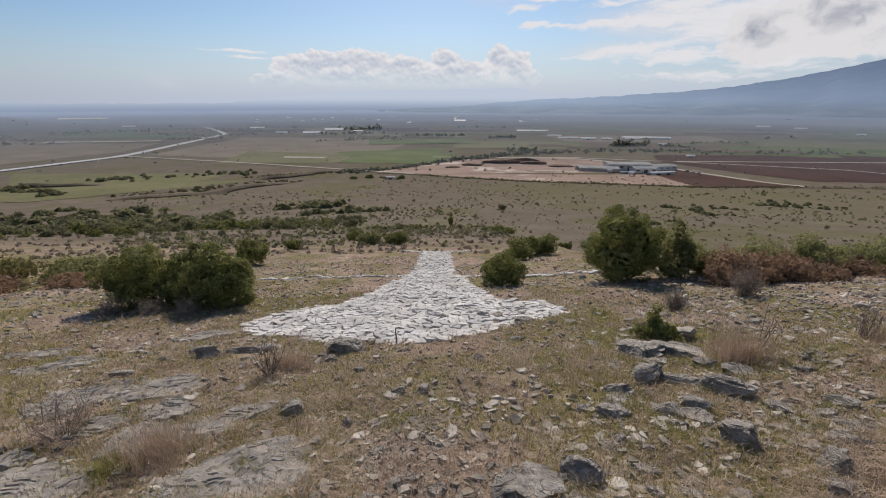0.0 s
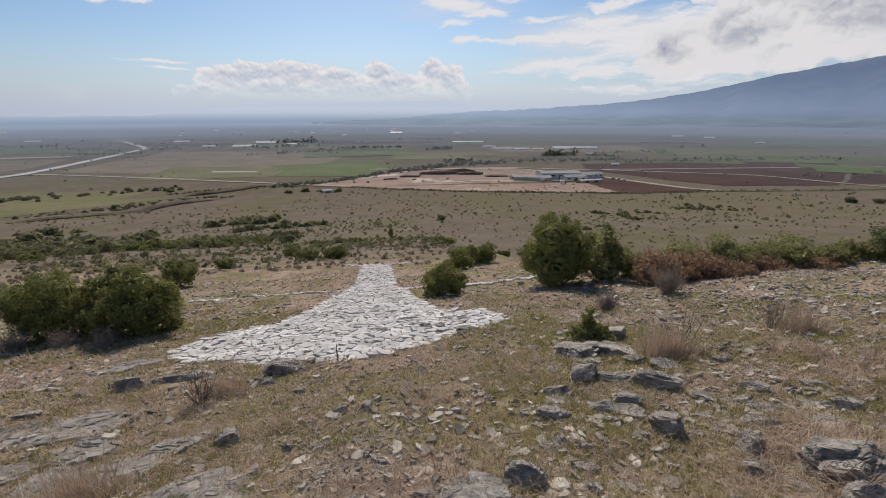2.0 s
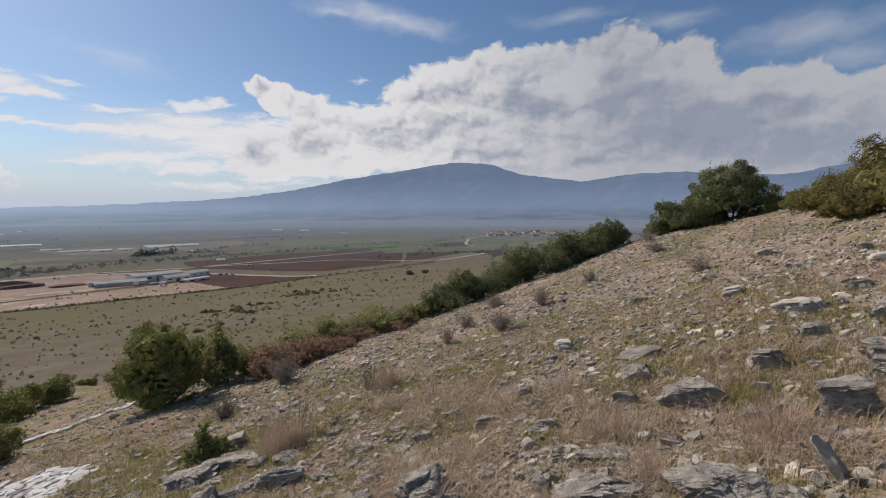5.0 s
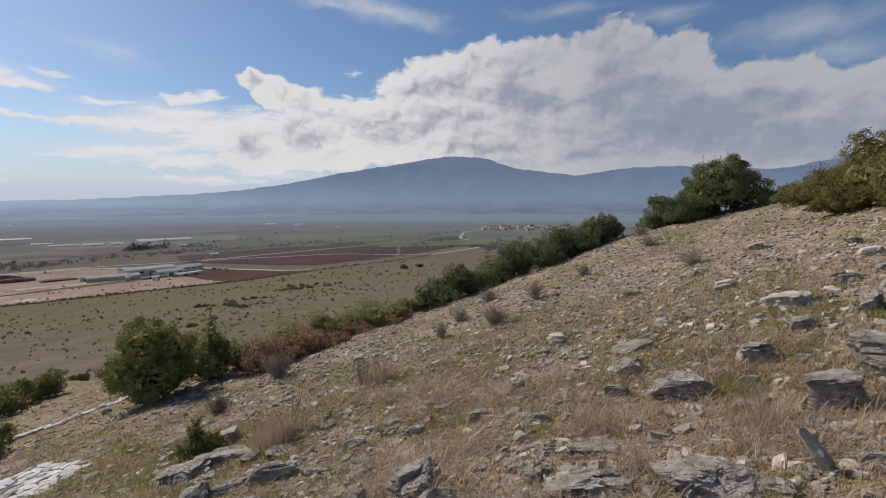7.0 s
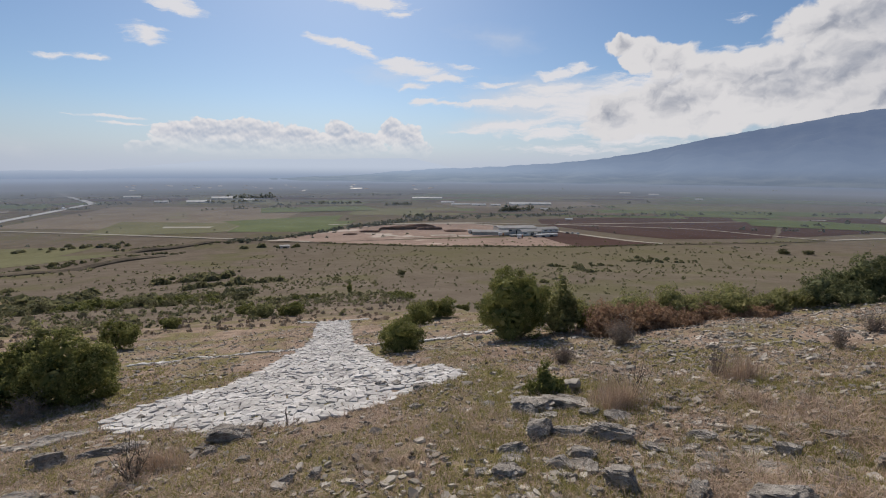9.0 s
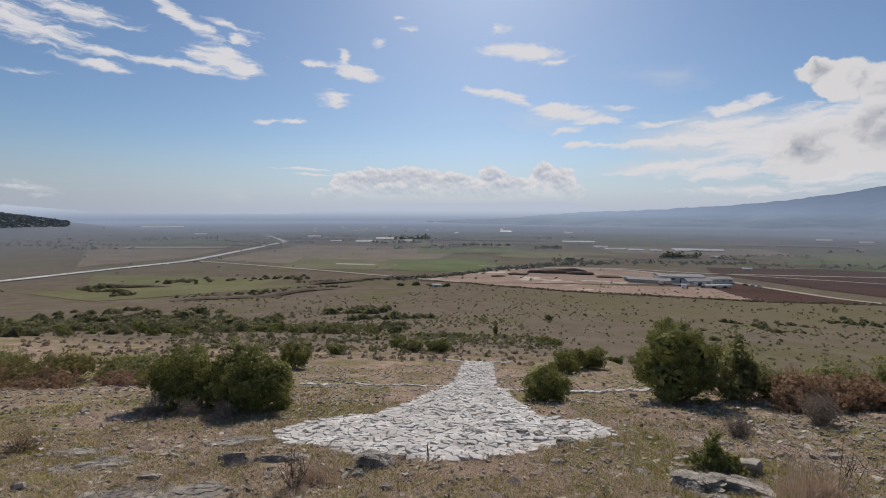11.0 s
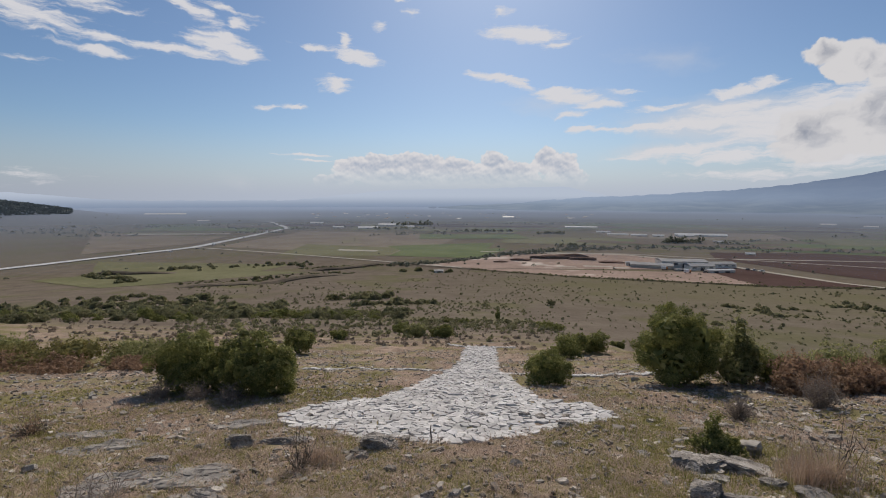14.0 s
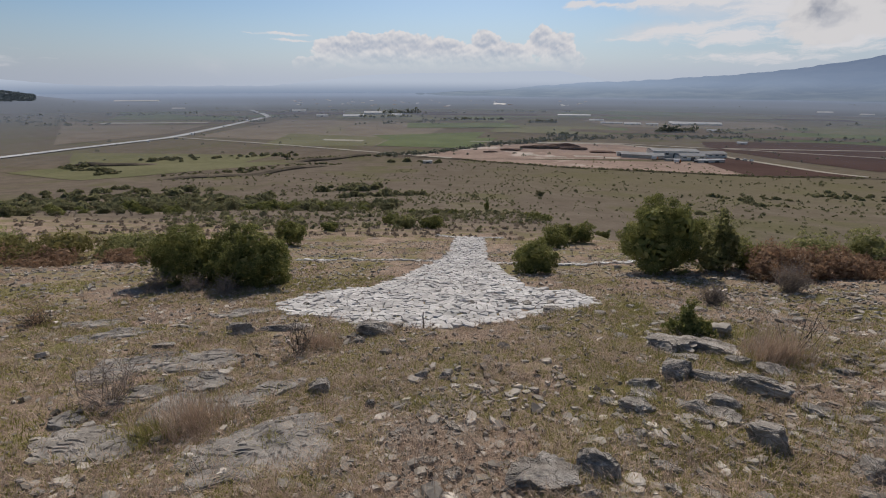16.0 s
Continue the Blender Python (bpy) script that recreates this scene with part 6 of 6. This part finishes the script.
def line_of(n, ax, ay, bx, by, wide, w, h):
    out = []
    for _ in range(n):
        k = r.rand()
        q = r.uniform(0.6, 1.3)
        out.append((ax + (bx - ax) * k + r.normal() * wide, ay + (by - ay) * k + r.normal() * wide, w * q, h * q * r.uniform(0.7, 1.2)))
    return out


hedge = line_of(90, -18, 414, 72, 358, 1.0, 2.6, 1.4) + line_of(80, 72, 358, 182, 327, 1.0, 2.6, 1.4) + line_of(60, 182, 327, 262, 337, 1.0, 2.4, 1.2) + line_of(40, 262, 340, 440, 343, 1.5, 2.4, 1.3)
scrub_mesh("hedge", "low dark hedge along the edge of the works", SCRUB, hedge, 14, 18, "hedge")
trees = (line_of(60, -88, 438, -46, 462, 5, 4, 3) + line_of(80, -46, 462, 12, 532, 6, 4, 3) + line_of(80, 12, 532, 82, 592, 6, 5, 4) + line_of(80, 82, 592, 165, 626, 8, 5, 4) + line_of(60, 165, 626, 330, 640, 10, 5, 4) + line_of(60, 330, 620, 640, 600, 14, 5, 4)
         + line_of(50, -70, 925, 45, 940, 4, 7, 6) + line_of(24, 88, 886, 130, 892, 4, 7, 6) + line_of(46, 246, 702, 300, 712, 5, 8, 11) + line_of(14, 305, 700, 350, 690, 6, 6, 6)
         + line_of(20, 90, 640, 130, 650, 6, 6, 5) + line_of(40, -260, 985, -120, 1020, 12, 7, 6) + line_of(30, -230, 1130, -150, 1150, 8, 9, 14))
for _ in range(46):
    d, a, t = r.uniform(650, 2400), radians(r.uniform(-26, 78)), r.uniform(-0.5, 0.5)
    x, y, w = d * math.sin(a), d * math.cos(a), r.uniform(30, 130)
    trees += line_of(int(w / 5), x - w * math.cos(t), y - w * math.sin(t), x + w * math.cos(t), y + w * math.sin(t), 4, 5.5, 4.2)
for _ in range(50):
    d, a = r.uniform(950, 1900), radians(r.uniform(-50, -22))
    x, y = d * math.sin(a), d * math.cos(a)
    trees += line_of(10, x - 40, y - 8, x + 40, y + 8, 8, 6, 4)
for _ in range(260):
    d, a = 420 * 4.5 ** r.rand(), radians(r.uniform(-50, 70))
    trees.append((d * math.sin(a), d * math.cos(a), r.uniform(1.5, 4.5), r.uniform(1.2, 3.5)))
scrub_mesh("far_trees", "far tree lines and single trees on the plain", FAR_LEAF, trees, 12, 19, "trees")
wood = []
while len(wood) < 4200:
    a, d = radians(r.uniform(-60, -44.3)), r.uniform(1480, 1980)
    x, y = d * math.sin(a), d * math.cos(a)
    if ground_z(x, y) > -38:
        wood.append((x, y, r.uniform(10, 16), r.uniform(6, 9)))
scrub_mesh("far_wood", "dark pine wood on the low hill across the plain", PINE, wood, 10, 20, "trees")


# ---- buildings ----
def block(w, d, h, z=0.0, bevel=0.05):
    bm = bmesh.new()
    bmesh.ops.create_cube(bm, size=1.0)
    bmesh.ops.scale(bm, vec=(w, d, h), verts=bm.verts)
    bmesh.ops.translate(bm, vec=(0, 0, z + h / 2), verts=bm.verts)
    bmesh.ops.bevel(bm, geom=bm.edges[:], offset=min(bevel, w / 4, d / 4, h / 4), segments=1, affect="EDGES")
    return bm


def gable(w, d, h, rise, over=0.4):
    bm = bmesh.new()
    x, y = w / 2 + over, d / 2 + over
    p = [bm.verts.new(c) for c in ((-x, -y, h - 0.15), (x, -y, h - 0.15), (x, y, h - 0.15), (-x, y, h - 0.15), (-x, 0, h + rise), (x, 0, h + rise), (-x, -y, h), (x, -y, h), (x, y, h), (-x, y, h))]
    for f in ((3, 2, 1, 0), (0, 1, 7, 6), (2, 3, 9, 8), (6, 7, 5, 4), (8, 9, 4, 5), (0, 6, 4, 9, 3), (1, 2, 8, 5, 7)):
        bm.faces.new([p[i] for i in f])
    bmesh.ops.recalc_face_normals(bm, faces=bm.faces[:])
    return bm


def hall(x, y, w, d, h, turn, label, rise=0.0, windows=0, doors=0, roof=None, wall=None, category="building", group="", name="hall"):
    ob = base(name, x, y, ground_z(x, y) - 0.2, label, category, group, turn)
    part("wall", block(w, d, h + 0.2), wall or WALL, ob)
    if rise:
        part("roof", gable(w, d, h + 0.2, rise), roof or ROOF, ob)
    else:
        part("roof", block(w + 0.5, d + 0.5, 0.35, h + 0.2), roof or ROOF, ob)
    for i in range(windows):
        q = part("window", block(w / (windows * 2.2), 0.2, h * 0.22, h * 0.55, 0.02), DARK, ob)
        q.location = (w * ((i + 0.5) / windows - 0.5), -d / 2, 0)
        part("sill", block(w / (windows * 2.0), 0.3, 0.12, h * 0.55 - 0.12, 0.02), WHITE_ROOF, q).location = (0, -0.06, 0)
    for i in range(doors):
        q = part("door", block(min(4.0, w / (doors * 2.5)), 0.24, h * 0.6, 0.2, 0.02), DARK, ob)
        q.location = (w * ((i + 0.7) / (doors + 0.4) - 0.5), -d / 2, 0)
    return ob


def polar(a, d):
    return d * math.sin(radians(a)), d * math.cos(radians(a))


WORKS = "buildings of the works"
hall(147, 446, 36, 11, 3.4, -18, "long low grey hall of the works", 1.6, 0, 0, wall=WALL_GREY, group=WORKS)
hall(177, 456, 40, 20, 6.4, -2, "tallest pale block of the works", 1.4, 5, 1, group=WORKS)
hall(186, 438, 22, 12, 4.2, 4, "pale front hall of the works with an open gate", 1.6, 3, 1, group=WORKS)
hall(211, 458, 26, 14, 3.8, 10, "pale end hall of the works", 1.6, 4, 0, group=WORKS)
hall(195, 420, 24, 6, 2.6, 12, "low white canopy shed beside the works", 0.5, 0, 2, WHITE_ROOF, group=WORKS)
hall(133, 461, 9, 8, 3.6, -12, "small grey shed at the end of the works", 0.6, 1, 1, group=WORKS)
hall(168, 428, 14, 4, 1.6, 2, "low block wall store in the yard", 0.3, 0, 1, wall=WALL_GREY, group=WORKS)
for a, d, w, dd, h, lab in ((22.9, 930, 80, 16, 6, "long white-roofed farm shed"), (21.5, 910, 24, 14, 5, "long white-roofed farm shed"), (16.8, 885, 26, 12, 5, "low pale farm shed"), (18.8, 890, 18, 12, 4.5, "low pale farm shed"),
                            (14.6, 900, 36, 10, 4, "low pale farm shed"), (10.5, 1110, 70, 14, 5, "long pale shed far out"), (13.0, 960, 26, 10, 4, "low pale farm shed"), (24.6, 800, 12, 8, 4, "small pale farm house"),
                            (-15.0, 1040, 42, 18, 7, "pale industrial hall on the plain"), (-12.7, 1150, 42, 20, 8, "white-roofed industrial hall on the plain"), (-18.5, 1080, 24, 12, 5, "small hall on the plain"),
                            (-10.0, 1090, 22, 12, 5, "small hall on the plain"), (33.5, 1500, 30, 14, 7, "white far farm building"), (36.5, 1450, 24, 12, 6, "white far farm building"), (41.0, 1250, 14, 8, 5, "white far farm building"),
                            (-36.5, 2300, 150, 40, 9, "long white greenhouse row in the haze"), (-33.0, 1500, 30, 12, 6, "white far farm building"), (-21.0, 1300, 34, 14, 6, "white far farm building"), (2.0, 1700, 40, 16, 8, "white far farm building"),
                            (27.5, 640, 9, 7, 3.5, "small blue-grey hut by the fields")):
    x, y = polar(a, d)
    hall(x, y, w, dd, h * 0.45, -a * 0.7, lab, h * 0.4, 0, 1, WHITE_ROOF, group="halls on the plain")
hall(-43, 382, 7, 4, 2.0, 10, "small pale hut among bushes", 0.6, 0, 1, group="halls on the plain")
vr = random.Random(21)
for i in range(46):
    x, y = polar(vr.uniform(58.5, 67.5), vr.uniform(1080, 1280))
    hall(x, y, vr.uniform(9, 14), vr.uniform(8, 11), vr.uniform(4, 7), vr.uniform(-90, 0), "village house with a faded red roof", 2.0, 2, 1, TILE_ROOF, name="house", category="house", group="village houses")
for i in range(50):
    x, y = polar(vr.uniform(-22, 12), vr.uniform(1500, 2400))
    hall(x, y, vr.uniform(9, 16), vr.uniform(8, 12), vr.uniform(2.4, 4), vr.uniform(-60, 60), "far town house with a pale wall", 1.0, 2, 0, vr.choice([TILE_ROOF, ROOF, WHITE_ROOF]), name="house", category="house", group="far town houses")

# spoil heaps and pale scrapes on the bare earth
for i, (x, y, w, d, h) in enumerate(((62, 508, 46, 12, 4.0), (95, 500, 30, 10, 3.0), (30, 488, 22, 9, 2.4), (120, 478, 26, 9, 2.2), (84, 520, 50, 10, 4.5), (10, 470, 16, 7, 1.8))):
    v, f = rock_shape(w, d, h * 2, 1500 + i, 4, 2.0, 6)
    ob = solid("spoil_heap", fast_mesh("spoil_heap", v, f), SPOIL)
    ob.location = (x, y, ground_z(x, y))
    tagged(ob, "long heap of dark red dug earth", "earth heap", "spoil heaps")
for i, (x, y, w, d) in enumerate(((100, 448, 26, 7), (70, 440, 16, 5), (120, 440, 14, 5), (48, 452, 14, 5))):
    spread("pale_scrape", TRACK, "pale levelled scrape on the red earth", "earthworks", [(x - w / 2, y - d / 2), (x + w / 2, y - d / 2 - 2), (x + w / 2, y + d / 2), (x - w / 2, y + d / 2 + 2)], 0.5, 4)
spread("pale_scrape", TRACK, "pale dry patch on the meadow", "field", [(-190, 560), (-140, 552), (-138, 566), (-192, 574)], 0.5, 6)
spread("pale_scrape", TRACK, "pale stony scrape near the foothills", "field", [(-640, 760), (-470, 800), (-480, 815), (-650, 790)], 1.3, 12)


# ---- vehicles ----
def car(x, y, turn, paint, label, long=4.3, tall=1.45, truck=False):
    ob = base("truck" if truck else "car", x, y, ground_z(x, y) + 0.52, label, "truck" if truck else "car", "vehicles on the plain", turn)
    if truck:
        part("cargo_box", block(long * 0.68, 2.4, 2.4, 0.9, 0.06), CAR_WHITE, ob).location = (-long * 0.15, 0, 0)
        part("cab", block(long * 0.24, 2.3, 2.2, 0.5, 0.15), paint, ob).location = (long * 0.36, 0, 0)
        part("windscreen", block(0.1, 2.0, 0.8, 1.6, 0.03), GLASS, ob).location = (long * 0.48, 0, 0)
    else:
        part("body", block(long, 1.75, 0.62, 0.28, 0.14), paint, ob)
        part("cabin", block(long * 0.52, 1.5, tall - 0.88, 0.88, 0.2), GLASS, ob).location = (-long * 0.04, 0, 0)
        for sy in (-0.6, 0.6):
            part("headlight", block(0.08, 0.34, 0.16, 0.56, 0.03), WHITE_ROOF, ob, "pale glass headlight").location = (long / 2, sy, 0)
        part("roof", block(long * 0.42, 1.44, 0.08, tall - 0.04, 0.03), paint, ob).location = (-long * 0.04, 0, 0)
    rad = 0.45 if truck else 0.32
    for sx in (-0.32, 0.32):
        for sy in (-1, 1):
            bm = bmesh.new()
            bmesh.ops.create_cone(bm, cap_ends=True, segments=14, radius1=rad, radius2=rad, depth=0.24)
            bmesh.ops.rotate(bm, matrix=Matrix.Rotation(radians(90), 3, "X"), verts=bm.verts)
            bmesh.ops.bevel(bm, geom=[e for e in bm.edges if len(e.link_faces) == 2 and e.calc_face_angle() > 1.2], offset=0.04, segments=1, affect="EDGES")
            wheel = part("wheel", bm, RUBBER, ob)
            wheel.location = (sx * long, sy * (1.1 if truck else 0.82), rad)
            bm = bmesh.new()
            bmesh.ops.create_cone(bm, cap_ends=True, segments=12, radius1=rad * 0.62, radius2=rad * 0.5, depth=0.28)
            bmesh.ops.rotate(bm, matrix=Matrix.Rotation(radians(90), 3, "X"), verts=bm.verts)
            part("rim", bm, ROOF, wheel, "grey metal rim")
    return ob


car(-376, 600, 100, CAR_DARK, "white box truck on the highway", 8.0, 3.2, True)
car(-371, 556, 70, CAR_DARK, "small dark car on the highway")
car(-381, 520, 75, CAR_WHITE, "small white car on the highway")
car(-407, 735, 96, CAR_DARK, "small dark car far along the highway")
car(-430, 860, 95, CAR_DARK, "dark truck far along the highway", 7.0, 3.0, True)
for a, d, p, lab in ((28.0, 492, CAR_WHITE, "white car parked by the field track"), (28.6, 490, CAR_WHITE, "white car parked by the field track"), (27.4, 494, CAR_DARK, "dark car parked by the field track"), (23.6, 452, CAR_DARK, "dark pickup parked in the yard")):
    x, y = polar(a, d)
    car(x, y, 20, p, lab)
for a, d in ((21.9, 440), (19.6, 455)):
    x, y = polar(a, d)
    car(x, y, -12, CAR_ORANGE, "orange digging machine in the yard", 5.5, 2.4, True)
